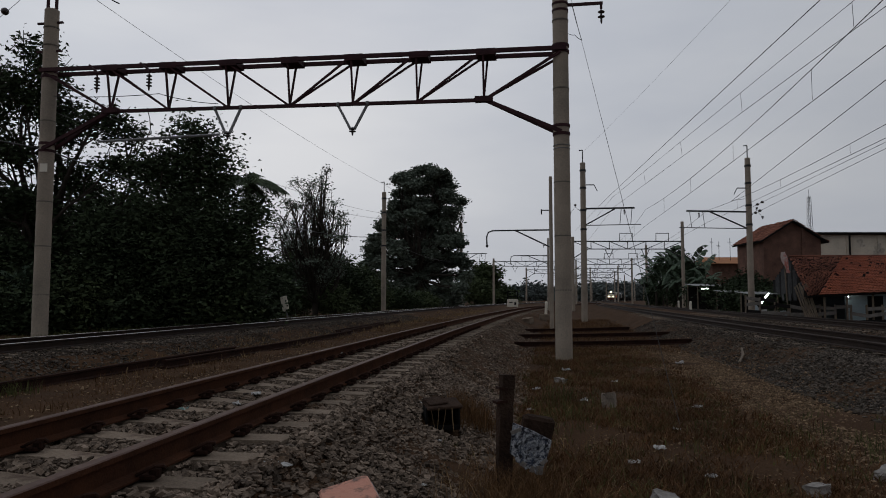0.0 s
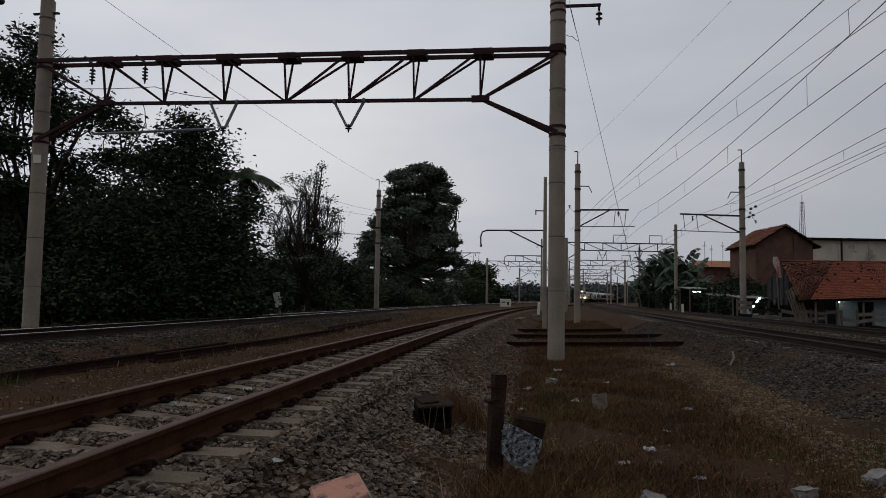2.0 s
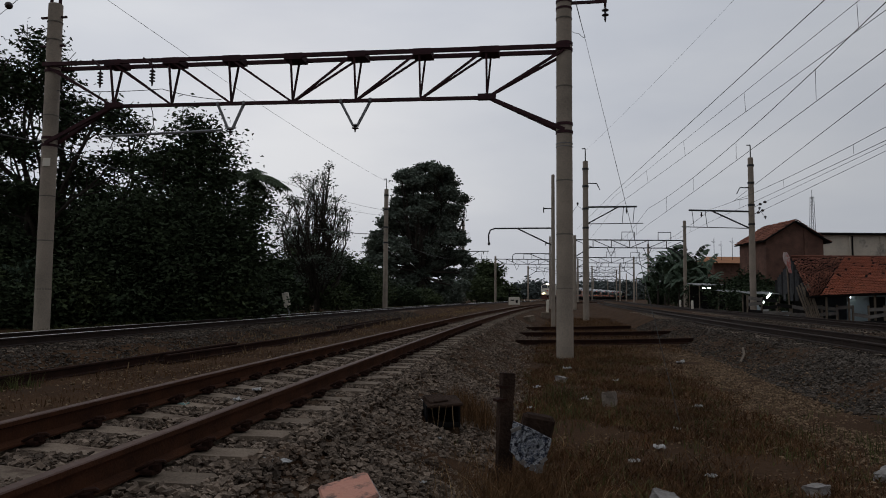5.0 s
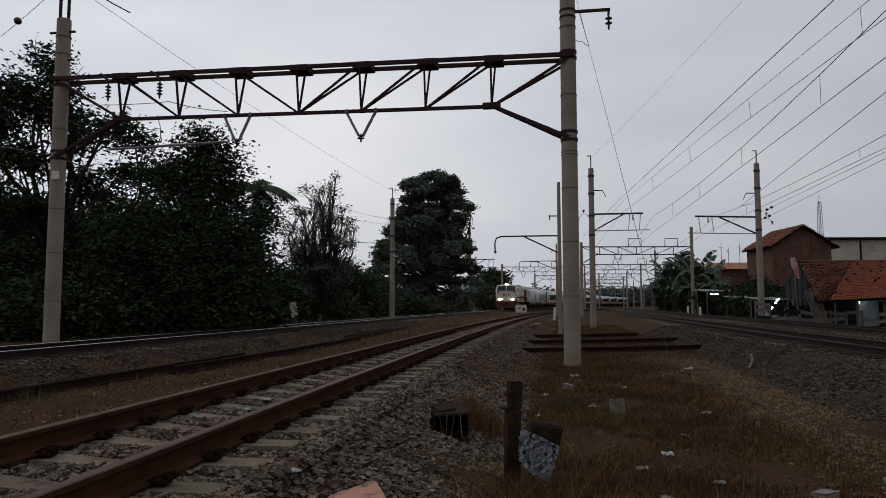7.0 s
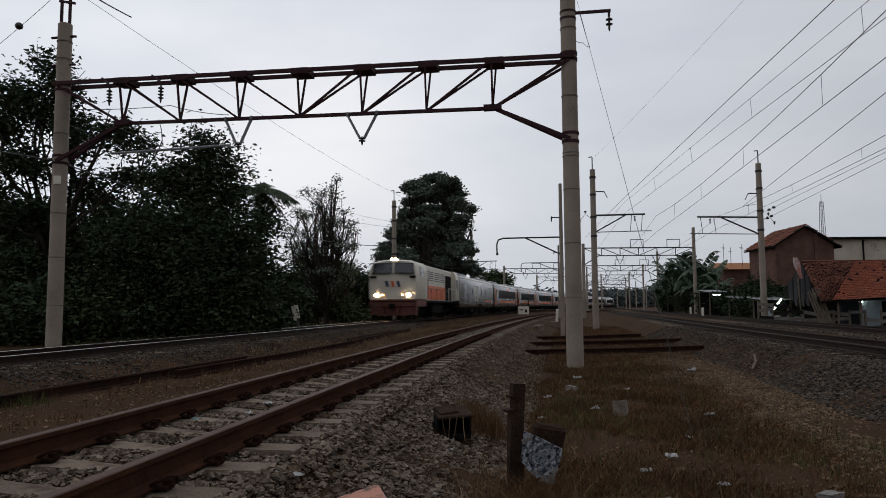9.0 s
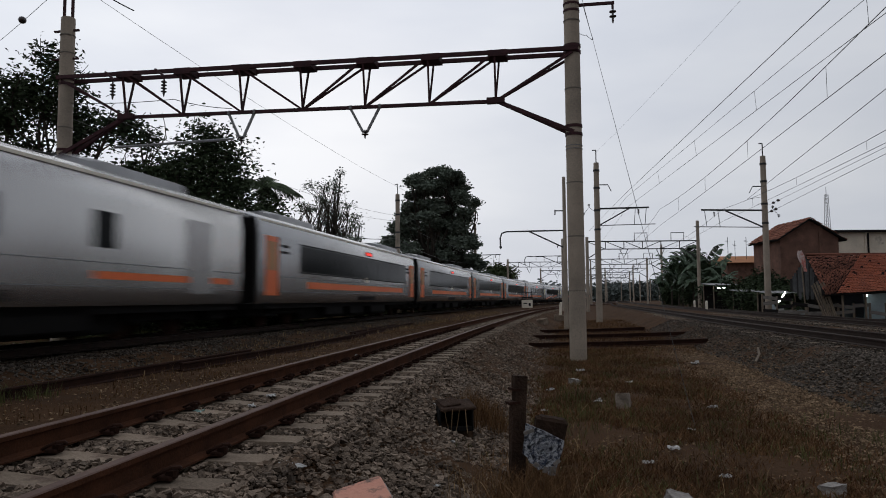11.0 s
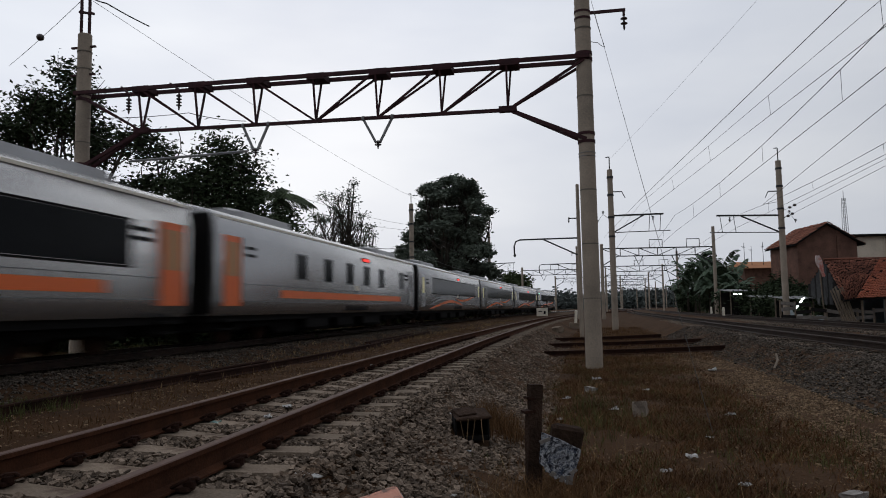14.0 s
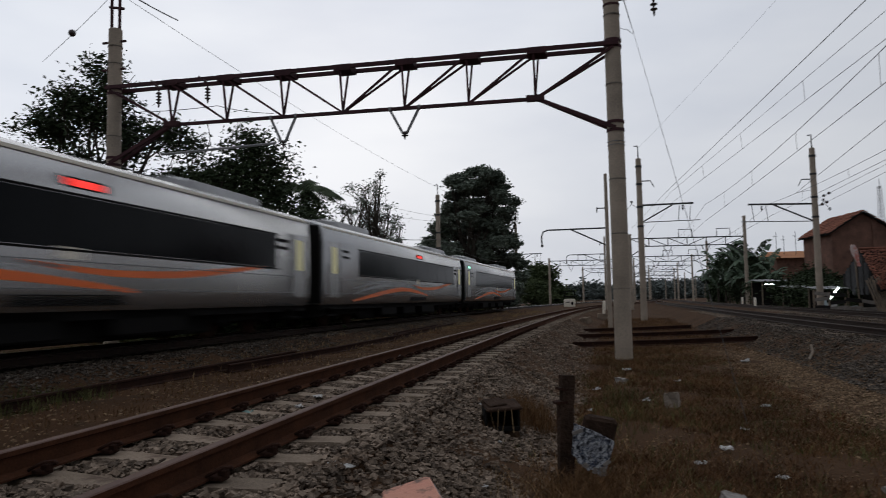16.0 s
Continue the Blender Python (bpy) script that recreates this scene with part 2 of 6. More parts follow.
# ---- mesh helpers ----
class Shape:
    """Collects vertices and faces and becomes one mesh."""

    def __init__(self):
        self.v, self.f = [], []

    def add(self, vs, fs):
        o = len(self.v)
        self.v.extend([tuple(p) for p in vs])
        self.f.extend([tuple(i + o for i in q) for q in fs])
        return self

    def box(self, c, s, m=None, ch=0.0):
        """A box at c of size s, with its upright and level edges cut by ch."""
        hx, hy, hz = s[0] / 2, s[1] / 2, s[2] / 2
        if not ch:
            vs = [(x, y, z) for z in (-hz, hz) for x, y in ((-hx, -hy), (hx, -hy), (hx, hy), (-hx, hy))]
            fs = [(3, 2, 1, 0), (4, 5, 6, 7), (0, 1, 5, 4), (1, 2, 6, 5), (2, 3, 7, 6), (3, 0, 4, 7)]
        else:
            ch = min(ch, hx * 0.9, hy * 0.9, hz * 0.9)
            ring = lambda a, b: [(-a, -b + ch), (-a + ch, -b), (a - ch, -b), (a, -b + ch), (a, b - ch), (a - ch, b), (-a + ch, b), (-a, b - ch)]
            vs, fs = [], []
            for z, k in ((-hz, ch), (-hz + ch, 0), (hz - ch, 0), (hz, ch)):
                vs += [(x, y, z) for x, y in ring(hx - k, hy - k)]
            for r in range(3):
                fs += [(r * 8 + i, r * 8 + (i + 1) % 8, r * 8 + 8 + (i + 1) % 8, r * 8 + 8 + i) for i in range(8)]
            fs += [tuple(range(7, -1, -1)), tuple(range(24, 32))]
        if m is not None:
            vs = [m @ Vector(p) for p in vs]
        return self.add([(p[0] + c[0], p[1] + c[1], p[2] + c[2]) for p in vs], fs)

    def tube(self, pts, r, n=8, caps=True):
        """A round tube along points; r may be one radius or one a point."""
        pts = [Vector(p) for p in pts]
        rs = r if isinstance(r, (list, tuple)) else [r] * len(pts)
        vs, fs = [], []
        up = None
        for i, p in enumerate(pts):
            d = (pts[min(i + 1, len(pts) - 1)] - pts[max(i - 1, 0)]).normalized()
            if up is None:
                up = Vector((0, 0, 1)) if abs(d.z) < 0.9 else Vector((1, 0, 0))
            a = d.cross(up).normalized()
            b = a.cross(d).normalized()
            up = b
            for k in range(n):
                t = 2 * math.pi * k / n
                vs.append(p + (a * math.cos(t) + b * math.sin(t)) * rs[i])
        for i in range(len(pts) - 1):
            fs += [(i * n + k, i * n + (k + 1) % n, (i + 1) * n + (k + 1) % n, (i + 1) * n + k) for k in range(n)]
        if caps:
            fs += [tuple(range(n - 1, -1, -1)), tuple((len(pts) - 1) * n + k for k in range(n))]
        return self.add(vs, fs)

    def bar(self, a, b, w, h):
        """A rectangular bar from a to b, w wide and h high."""
        a, b = Vector(a), Vector(b)
        d = (b - a).normalized()
        s = d.cross(Vector((0, 0, 1)) if abs(d.z) < 0.95 else Vector((0, 1, 0))).normalized()
        u = s.cross(d).normalized()
        vs = [p + s * (x * w / 2) + u * (z * h / 2) for p in (a, b) for x, z in ((-1, -1), (1, -1), (1, 1), (-1, 1))]
        return self.add(vs, [(3, 2, 1, 0), (4, 5, 6, 7), (0, 1, 5, 4), (1, 2, 6, 5), (2, 3, 7, 6), (3, 0, 4, 7)])

    def loft(self, rings, closed=True, caps=True):
        """Skins rings of equal length."""
        n = len(rings[0])
        vs = [p for r in rings for p in r]
        fs = []
        for i in range(len(rings) - 1):
            fs += [(i * n + k, i * n + (k + 1) % n, (i + 1) * n + (k + 1) % n, (i + 1) * n + k) for k in range(n if closed else n - 1)]
        if caps and closed:
            fs += [tuple(range(n - 1, -1, -1)), tuple((len(rings) - 1) * n + k for k in range(n))]
        return self.add(vs, fs)

    def lathe(self, c, prof, n=12):
        """Turns (radius, height) pairs round an upright axis at c."""
        rings = [[(c[0] + r * math.cos(2 * math.pi * k / n), c[1] + r * math.sin(2 * math.pi * k / n), c[2] + z) for k in range(n)] for r, z in prof]
        return self.loft(rings)

    def mesh(self, name, material, smooth=False):
        me = bpy.data.meshes.new(name)
        me.from_pydata(self.v, [], self.f)
        me.materials.append(material)
        if smooth:
            me.shade_smooth()
            me.set_sharp_from_angle(angle=radians(40))
        me.update()
        return me


def part(name, shape, material, parent, label="", m=None, smooth=False):
    ob = new(name, shape if isinstance(shape, bpy.types.Mesh) else shape.mesh(name, material, smooth))
    ob.parent = parent
    if m is not None:
        ob.matrix_basis = m
    if label:
        ob["label"] = label
    return ob


def thing(name, label, category, group="", kind="", m=None):
    ob = new(name)
    ob.empty_display_size = 0.2
    if m is not None:
        ob.matrix_basis = m
    return tagged(ob, label, category, group, kind)


def solid(name, shape, material, label, category, group="", kind="", m=None, smooth=False):
    ob = new(name, shape.mesh(name, material, smooth))
    if m is not None:
        ob.matrix_basis = m
    return tagged(ob, label, category, group, kind)


# ---- the plan: track centre lines, x over y ----
class Line:
    def __init__(self, pts):
        self.y = np.array([p[0] for p in pts], float)
        self.x = np.array([p[1] for p in pts], float)
        g = np.gradient(self.x, self.y)
        g[1:-1] = (np.diff(self.x)[:-1] + np.diff(self.x)[1:]) / (self.y[2:] - self.y[:-2])
        self.g = g

    def at(self, y):
        y = np.asarray(y, float)
        i = np.clip(np.searchsorted(self.y, y) - 1, 0, len(self.y) - 2)
        h = self.y[i + 1] - self.y[i]
        t = (y - self.y[i]) / h
        tc_ = np.clip(t, 0, 1)
        a, b, c, d = 2 * tc_**3 - 3 * tc_**2 + 1, tc_**3 - 2 * tc_**2 + tc_, -2 * tc_**3 + 3 * tc_**2, tc_**3 - tc_**2
        x = a * self.x[i] + b * h * self.g[i] + c * self.x[i + 1] + d * h * self.g[i + 1]
        return x + np.where(t < 0, t * h * self.g[0], 0) + np.where(t > 1, (t - 1) * h * self.g[-1], 0)

    def slope(self, y):
        return (self.at(np.asarray(y) + 0.5) - self.at(np.asarray(y) - 0.5))


NEAR = Line([(-30, -6.5), (4.4, -2.18), (11.95, -1.18), (21.8, 0.24), (40, 3.2), (63, 7.6), (85, 13.0), (105, 19.3), (125, 26.3), (140, 30.6)])
MAIN = Line([(-280, -54), (-60, -19.0), (0, -10.1), (14, -8.15), (28, -6.1), (43, -3.7), (74, 1.75), (105, 8.3), (136, 16.0), (213, 38.5), (275, 60.5), (321, 77.5), (440, 122)])
RIGHT = Line([(-60, -1.5), (0, 6.6), (14, 8.6), (22.4, 9.7), (47, 13.6), (100, 22.4), (140, 30.6), (213, 44.0), (275, 65.5), (321, 82.5), (440, 127)])
FAR = Line([(-60, 2.7), (0, 10.9), (14, 12.9), (24, 14.3), (47, 17.9), (100, 26.9), (140, 35.0), (213, 48.4), (275, 69.9), (321, 86.9), (440, 131.4)])
TRACKS = (NEAR, MAIN, RIGHT, FAR)


def ground_z(x, y):
    """The height of the ground: low strips between the ballast beds of the tracks; rail heads lie at 0."""
    x, y = np.asarray(x, float), np.asarray(y, float)
    xn, xm, xr, xf = (t.at(y) for t in TRACKS)
    base = np.where(x < xm, -0.45, np.where(x < xn, -0.5, np.where(x < xr, -0.68, np.where(x < xf, -0.5, -0.8))))
    far = np.clip((y - 60) / 60, 0, 1)
    base = base * (1 - far) + -0.35 * far
    z = base
    for t, xc, half, fall in ((NEAR, xn, 1.2, 0.45), (MAIN, xm, 1.6, 0.35), (RIGHT, xr, 1.45, 0.42), (FAR, xf, 1.6, 0.4)):
        d = np.abs(x - xc)
        ok = (y < 141) if t is NEAR else (y < 1e9)
        z = np.where(ok, np.maximum(z, -0.24 - np.maximum(0, d - half) * fall), z)
    return z


def gz(x, y):
    return float(ground_z(x, y))


# ---- ground ----
def graded(stops):
    out = [stops[0][0]]
    for (a, _), (b, step) in zip(stops[:-1], stops[1:]):
        k = max(1, round((b - a) / step))
        out += [a + (b - a) * (i + 1) / k for i in range(k)]
    return np.array(out)


def build_ground():
    xs = graded([(-1500, 0), (-200, 260), (-40, 20), (-14, 2), (20, 0.25), (60, 2), (240, 15), (1500, 200)])
    ys = graded([(-400, 0), (-20, 40), (0, 1.5), (30, 0.25), (70, 1), (160, 5), (500, 20), (3000, 400)])
    gx, gy = np.meshgrid(xs, ys)
    z = ground_z(gx, gy)
    rough = np.array([noise.noise((a * 0.9, b * 0.9, 0)) * 0.05 + noise.noise((a * 3.1, b * 3.1, 5)) * 0.025 for a, b in zip(gx.ravel(), gy.ravel())])
    z = z.ravel() + rough
    v = np.column_stack([gx.ravel(), gy.ravel(), z])
    n = len(xs)
    f = [(j * n + i, j * n + i + 1, (j + 1) * n + i + 1, (j + 1) * n + i) for j in range(len(ys) - 1) for i in range(n - 1)]
    s = Shape()
    s.v, s.f = [tuple(p) for p in v], f
    return solid("ground", s, M_EARTH, "dry brown trackside earth with gravel and dust", "ground", kind="structure", smooth=True)


build_ground()

RAIL = [(-0.07, -0.16), (0.07, -0.16), (0.07, -0.148), (0.012, -0.128), (0.010, -0.045), (0.035, -0.034), (0.035, -0.006), (0.028, 0.0), (-0.028, 0.0), (-0.035, -0.006), (-0.035, -0.034), (-0.010, -0.045), (-0.012, -0.128), (-0.07, -0.148)]


def rail_mesh(line, side, y0, y1, step, head):
    rings = []
    for y in np.arange(y0, y1 + 0.01, step):
        a = math.atan(float(line.slope(y)))
        c, s_ = math.cos(a), math.sin(a)
        x = float(line.at(y))
        rings.append([(x + (side * 0.566 + px) * c, y - (side * 0.566 + px) * s_, pz) for px, pz in RAIL])
    s = Shape().loft(rings)
    me = s.mesh("rail", M_RAIL if line is NEAR else M_RAILDARK, True)
    me.materials.append(head)
    n = len(RAIL)
    for i, p in enumerate(me.polygons):
        if i < n * (len(rings) - 1) and i % n in (6, 7, 8):
            p.material_index = 1
    return me


def sleeper_mesh():
    s = Shape()
    ring = lambda x, w, z: [(x, -w / 2, -0.36), (x, w / 2, -0.36), (x, w * 0.42, z), (x, -w * 0.42, z)]
    s.loft([ring(-1.0, 0.25, -0.185), ring(-0.98, 0.27, -0.175), ring(-0.4, 0.27, -0.172), ring(0.0, 0.23, -0.20), ring(0.4, 0.27, -0.172), ring(0.98, 0.27, -0.175), ring(1.0, 0.25, -0.185)])
    return s.mesh("sleeper", M_SLEEPER)


def clip_mesh():
    s = Shape()
    s.box((0, 0, -0.15), (0.09, 0.09, 0.03), ch=0.008)
    s.tube([(-0.05, -0.05, -0.135), (0.01, -0.06, -0.105), (0.05, -0.045, -0.085), (0.07, 0.0, -0.09), (0.06, 0.045, -0.11), (0.0, 0.05, -0.125), (-0.045, 0.03, -0.115)], 0.011, 6)
    s.box((0.03, 0, -0.125), (0.06, 0.05, 0.05), ch=0.01)
    return s.mesh("rail_clip", M_OLDIRON)


SLEEPER, CLIP = sleeper_mesh(), clip_mesh()
SLEEPER_Y = {}


def build_track(line, label, y0, y1, head, s0, s1, clips_to, sunk=0.0, back=1e9):
    t = thing("railway_track", label, "railway track", kind="structure")
    for side in (-1, 1):
        part("rail", rail_mesh(line, side, y0, y1, 1.0, head), None, t, "long steel rail with rust-brown sides")
    rnd = random.Random(int(y1))
    y = s0
    beds = SLEEPER_Y.setdefault(line, [])
    while y < s1:
        beds.append(y)
        a = math.atan(float(line.slope(y)))
        x = float(line.at(y))
        base = pose(x, y, rnd.uniform(-0.006, 0.004) - sunk, 0, rnd.uniform(-0.6, 0.6), -math.degrees(a) + rnd.uniform(-0.8, 0.8))
        part("sleeper", SLEEPER, None, t, m=base)
        if y < clips_to:
            for k in (-0.666, -0.466, 0.466, 0.666):
                part("rail_clip", CLIP, None, t, m=base @ pose(k, 0, 0, 0, 0, 0 if k in (-0.466, 0.666) else 180))
        y += 0.6 * math.cos(a)
    # the sleepers behind the eye
    y = s0 - 0.6
    while y > back:
        a = math.atan(float(line.slope(y)))
        base = pose(float(line.at(y)), y, -sunk, 0, 0, -math.degrees(a))
        part("sleeper", SLEEPER, None, t, m=base)
        y -= 0.6 * math.cos(a)
    return t


build_track(NEAR, "rusty single railway track on grey concrete sleepers in ballast", -25, 139, M_RAILTOP2, 0.4, 70, 24, back=-14)
build_track(MAIN, "main railway track with a worn bright rail on ballast", -120, 420, M_RAILTOP, 6, 50, 6, 0.045)
build_track(RIGHT, "double line railway track with dark rails on high ballast", -60, 420, M_RAILDARK, 6, 50, 6, 0.045)
build_track(FAR, "double line railway track beside the houses", -60, 420, M_RAILDARK, 10, 50, 6, 0.045)


M_POLEDARK = mat("dark_joint", (0.17, 0.148, 0.12), 0.9)


# ---- poles, gantries and the overhead line ----
def pole_shape(r0, r1, z0, z1):
    s = Shape()
    s.lathe((0, 0, 0), [(r0, z0), (r0 + (r1 - r0) * 0.5, (z0 + z1) / 2), (r1, z1 - 0.02), (r1 - 0.02, z1)], 20)
    return s


def rings_shape(zs, r, w=0.06):
    s = Shape()
    for z in zs:
        s.lathe((0, 0, z), [(r - 0.03, -w / 2), (r + 0.012, -w / 2), (r + 0.012, w / 2), (r - 0.03, w / 2)], 18)
    return s


def insulator(s, p, n=3, r=0.07, step=0.07):
    prof = [(0.02, 0.05)]
    for i in range(n):
        z = -i * step
        prof += [(r, z + 0.005), (r, z - 0.012), (0.028, z - 0.03), (0.028, z - step + 0.012)]
    prof.append((0.015, -n * step - 0.05))
    return s.lathe(p, prof[::-1], 10)


# the portal over the siding and the main line, from foot to foot
PL, PR = Vector((-10.75, 19.0, 0)), Vector((2.88, 17.0, 0))


def build_portal():
    t = thing("catenary_portal", "dark red steel lattice portal on two concrete poles", "gantry")
    for foot, z0, z1 in ((PL, gz(PL.x, PL.y) - 0.6, 8.72), (PR, gz(PR.x, PR.y) - 0.6, 10.2)):
        p = part("pole", pole_shape(0.205, 0.185, z0, z1), M_POLE, t, "round grey concrete pole", m=pose(foot.x, foot.y, 0), smooth=True)
        for z in (4.78, 4.98, 6.82, 6.97):
            part("clamp", rings_shape((z,), 0.2, 0.07), M_STEEL, p)
        for z in (1.0, 2.3, 3.6, 5.9, 7.6) if foot is PR else (0.9, 2.2, 3.4, 5.6, 7.7, 8.2):
            part("joint_ring", rings_shape((z,), 0.19, 0.03), M_POLEDARK, p)
    d = (PR - PL)
    at = lambda u, z, off=0.0: Vector((PL.x + d.x * u, PL.y + d.y * u, z)) + Vector((-d.y, d.x, 0)).normalized() * off
    zt0, zt1, zb = 6.97, 6.86, 5.8
    top = lambda u: zt0 + (zt1 - zt0) * u
    bot = lambda u: 5.83 + (5.69 - 5.83) * u
    for off in (-0.22, 0.22):
        part("top_chord", Shape().bar(at(-0.01, top(0), off), at(1.01, top(1), off), 0.07, 0.10), M_STEEL, t)
    u0, u1 = 0.134, 0.863
    part("bottom_chord", Shape().bar(at(u0, bot(u0)), at(u1, bot(u1)), 0.09, 0.08), M_STEEL, t)
    n = 6
    us = [u0 + (u1 - u0) * i / n for i in range(n + 1)]
    for i, u in enumerate(us):
        for off in (-0.22, 0.22):
            part("upright", Shape().bar(at(u, bot(u)), at(u + (0.006 if off > 0 else 0), top(u), off), 0.05, 0.05), M_STEEL, t)
        part("gusset", Shape().bar(at(u - 0.012, top(u) - 0.02, 0), at(u + 0.022, top(u) - 0.02, 0), 0.5, 0.16), M_STEEL, t)
    for i in range(n):
        lo, hi = (us[i + 1], us[i]) if i < 3 else (us[i], us[i + 1])
        for off in (-0.22, 0.22):
            part("diagonal", Shape().bar(at(lo, bot(lo)), at(hi, top(hi), off), 0.05, 0.05), M_STEEL, t)
    for ue, uk in ((0.0, u0), (1.0, u1)):
        for off in (-0.2, 0.2):
            part("diagonal", Shape().bar(at(uk, bot(uk)), at(ue, top(ue) - 0.08, off), 0.06, 0.06), M_STEEL, t)
            part("knee_brace", Shape().bar(at(uk, bot(uk) + 0.02), at(ue, 4.82, off * 0.9), 0.07, 0.09), M_STEEL, t, "rust-red knee brace")
        part("gusset", Shape().bar(at(uk - 0.016, bot(uk) + 0.02), at(uk + 0.016, bot(uk) + 0.02), 0.16, 0.14), M_STEEL, t)
    for u, w in ((0.62, 0.028), (0.376, 0.026)):
        h = part("hanger", Shape(), M_GREY, t, "V-shaped grey hanger with a dark insulator")
        s = Shape()
        for sg in (-1, 1):
            s.bar(at(u + sg * w, bot(u) - 0.02), at(u + sg * 0.004, 5.1), 0.05, 0.06)
            s.box(at(u + sg * w, bot(u)), (0.1, 0.1, 0.12), ch=0.02)
        h.data = s.mesh("hanger", M_GREY)
        part("insulator", insulator(Shape(), at(u, 5.1), 2, 0.09, 0.06), M_CERAMIC, h)
    for u in (0.128, 0.235):
        b = part("bracket", Shape().bar(at(u - 0.035, top(u) + 0.10, -0.15), at(u + 0.002, 6.70, -0.5), 0.04, 0.05).bar(at(u, 6.72, -0.5), at(u, 6.6, -0.5), 0.03, 0.03), M_STEEL, t)
        part("insulator", insulator(Shape(), at(u, 6.56, -0.5), 4, 0.075, 0.085), M_CERAMIC, b, "dark ribbed insulator")
    s = Shape().bar(at(1.0, 8.0), at(1.075, 8.0), 0.05, 0.07)
    s.bar(at(1.072, 8.0), at(1.072, 7.85), 0.05, 0.05)
    b = part("bracket", s, M_STEEL, t)
    part("insulator", insulator(Shape(), at(1.072, 7.78), 2, 0.085, 0.12), M_CERAMIC, b, "grey bell insulator")
    for z in (7.85, 8.02, 4.5, 4.42):
        part("clamp", rings_shape((z,), 0.19 if z > 7 else 0.195, 0.05 if z > 7 else 0.015), M_STEEL if z > 7 else M_GREY, t, m=pose(PR.x, PR.y, 0))
    part("number_plate", Shape().box((0.05, -0.21, 4.3), (0.2, 0.02, 0.22)), M_WHITE, t, "small white plate", m=pose(PL.x, PL.y, 0))
    s = Shape()
    for off in (-0.13, 0.13):
        s.bar(at(off / 14, 8.3), at(off / 14, 9.9), 0.07, 0.05)
    s.bar(at(-0.015, 9.4), at(0.02, 9.3), 0.06, 0.06).bar(at(-0.012, 9.9), at(0.035, 9.75), 0.06, 0.06)
    part("pole_extension", s, M_STEEL, t)
    for z in (7.55, 8.35):
        part("crossbar", Shape().bar(at(-0.03, z), at(0.025, z), 0.06, 0.05), M_STEEL, t)
    # a signal pipe hung below the beam near the main line
    part("drop_pipe", Shape().tube([at(0.11, 5.0), at(0.36, 5.08)], 0.035, 8), M_GREY, t)
    return t


build_portal()


def mast(name, x, y, top, label, arms=(), rod=True, r=0.2):
    z0 = gz(x, y)
    t = thing(name, label, "pole", group="catenary masts", m=pose(x, y, 0))
    part("pole", pole_shape(r, r * 0.82, z0 - 0.4, top), M_POLE, t, "round grey concrete pole", smooth=True)
    for dz in (0.5, 1.6, 3.0, 4.2):
        part("clamp", rings_shape((top - dz,), r * 0.95, 0.12), M_BLACK, t)
    if rod:
        part("tip_rod", Shape().tube([(0, 0, top - 0.3), (0, 0, top + 0.75), (0.0, 0, top + 0.8), (-0.22, 0, top + 0.78)], 0.035, 6), M_BLACK, t)
    for side, z, reach in arms:
        s = Shape().bar((0, 0, z), (side * reach, 0, z + 0.06), 0.09, 0.10)
        s.bar((0, 0, z - 1.1), (side * reach * 0.62, 0, z), 0.07, 0.08)
        a = part("cantilever", s, M_BLACK, t)
        part("registration_arm", Shape().tube([(0, 0, z - 1.05), (side * reach * 1.12, 0, z - 0.98)], 0.03, 6), M_GREY, a)
        for k in (0.74, 0.95):
            part("drop_rod", Shape().tube([(side * reach * k, 0, z), (side * reach * (k - 0.03), 0, z - 1.0)], 0.02, 5), M_BLACK, a)
        part("insulator", insulator(Shape(), (side * reach * 0.8, 0, z - 0.1), 3, 0.07, 0.08), M_CERAMIC, a)
        s = Shape()
        for k in range(2):
            insulator(s, (-side * (0.5 + k * 0.35), 0, z + 0.25 - 0.55 * k), 2, 0.09, 0.06)
        s.tube([(0, 0, z - 0.3), (-side * 0.5, 0, z + 0.1), (-side * 0.9, 0, z - 0.4)], 0.015, 5)
        part("feeder_insulator", s, M_CERAMIC, t)
        part("bracket", Shape().bar((0, 0, z + 1.5), (side * 0.7, 0, z + 1.5), 0.05, 0.06).bar((side * 0.7, 0, z + 1.5), (side * 0.9, 0, z + 1.1), 0.04, 0.04), M_BLACK, t)
    return t


mast("catenary_mast", 8.76, 44.0, 9.3, "grey concrete catenary mast with a side arm, standing in weeds", [(1, 6.4, 3.2)])
mast("catenary_mast", 19.1, 44.0, 9.6, "grey concrete catenary mast with a side arm beside the far track", [(-1, 6.2, 3.9)])
mast("catenary_mast", -4.6, 55.0, 9.1, "grey concrete catenary mast by the dark trees", [])
mast("catenary_mast", 2.3, 89.0, 10.2, "grey concrete catenary mast with a side arm by the trees", [(1, 6.4, 3.2)])


# ---- the train ----
def arc_table():
    y = np.arange(-330, 700, 0.5)
    x = MAIN.at(y)
    s = np.concatenate([[0], np.cumsum(np.hypot(np.diff(x), np.diff(y)))])
    return y, x, s


ARC_Y, ARC_X, ARC_S = arc_table()
SPEED, S_FRONT9 = 30.9, float(np.interp(43.0, ARC_Y, ARC_S))


def on_track(s):
    return float(np.interp(s, ARC_S, ARC_X)), float(np.interp(s, ARC_S, ARC_Y))


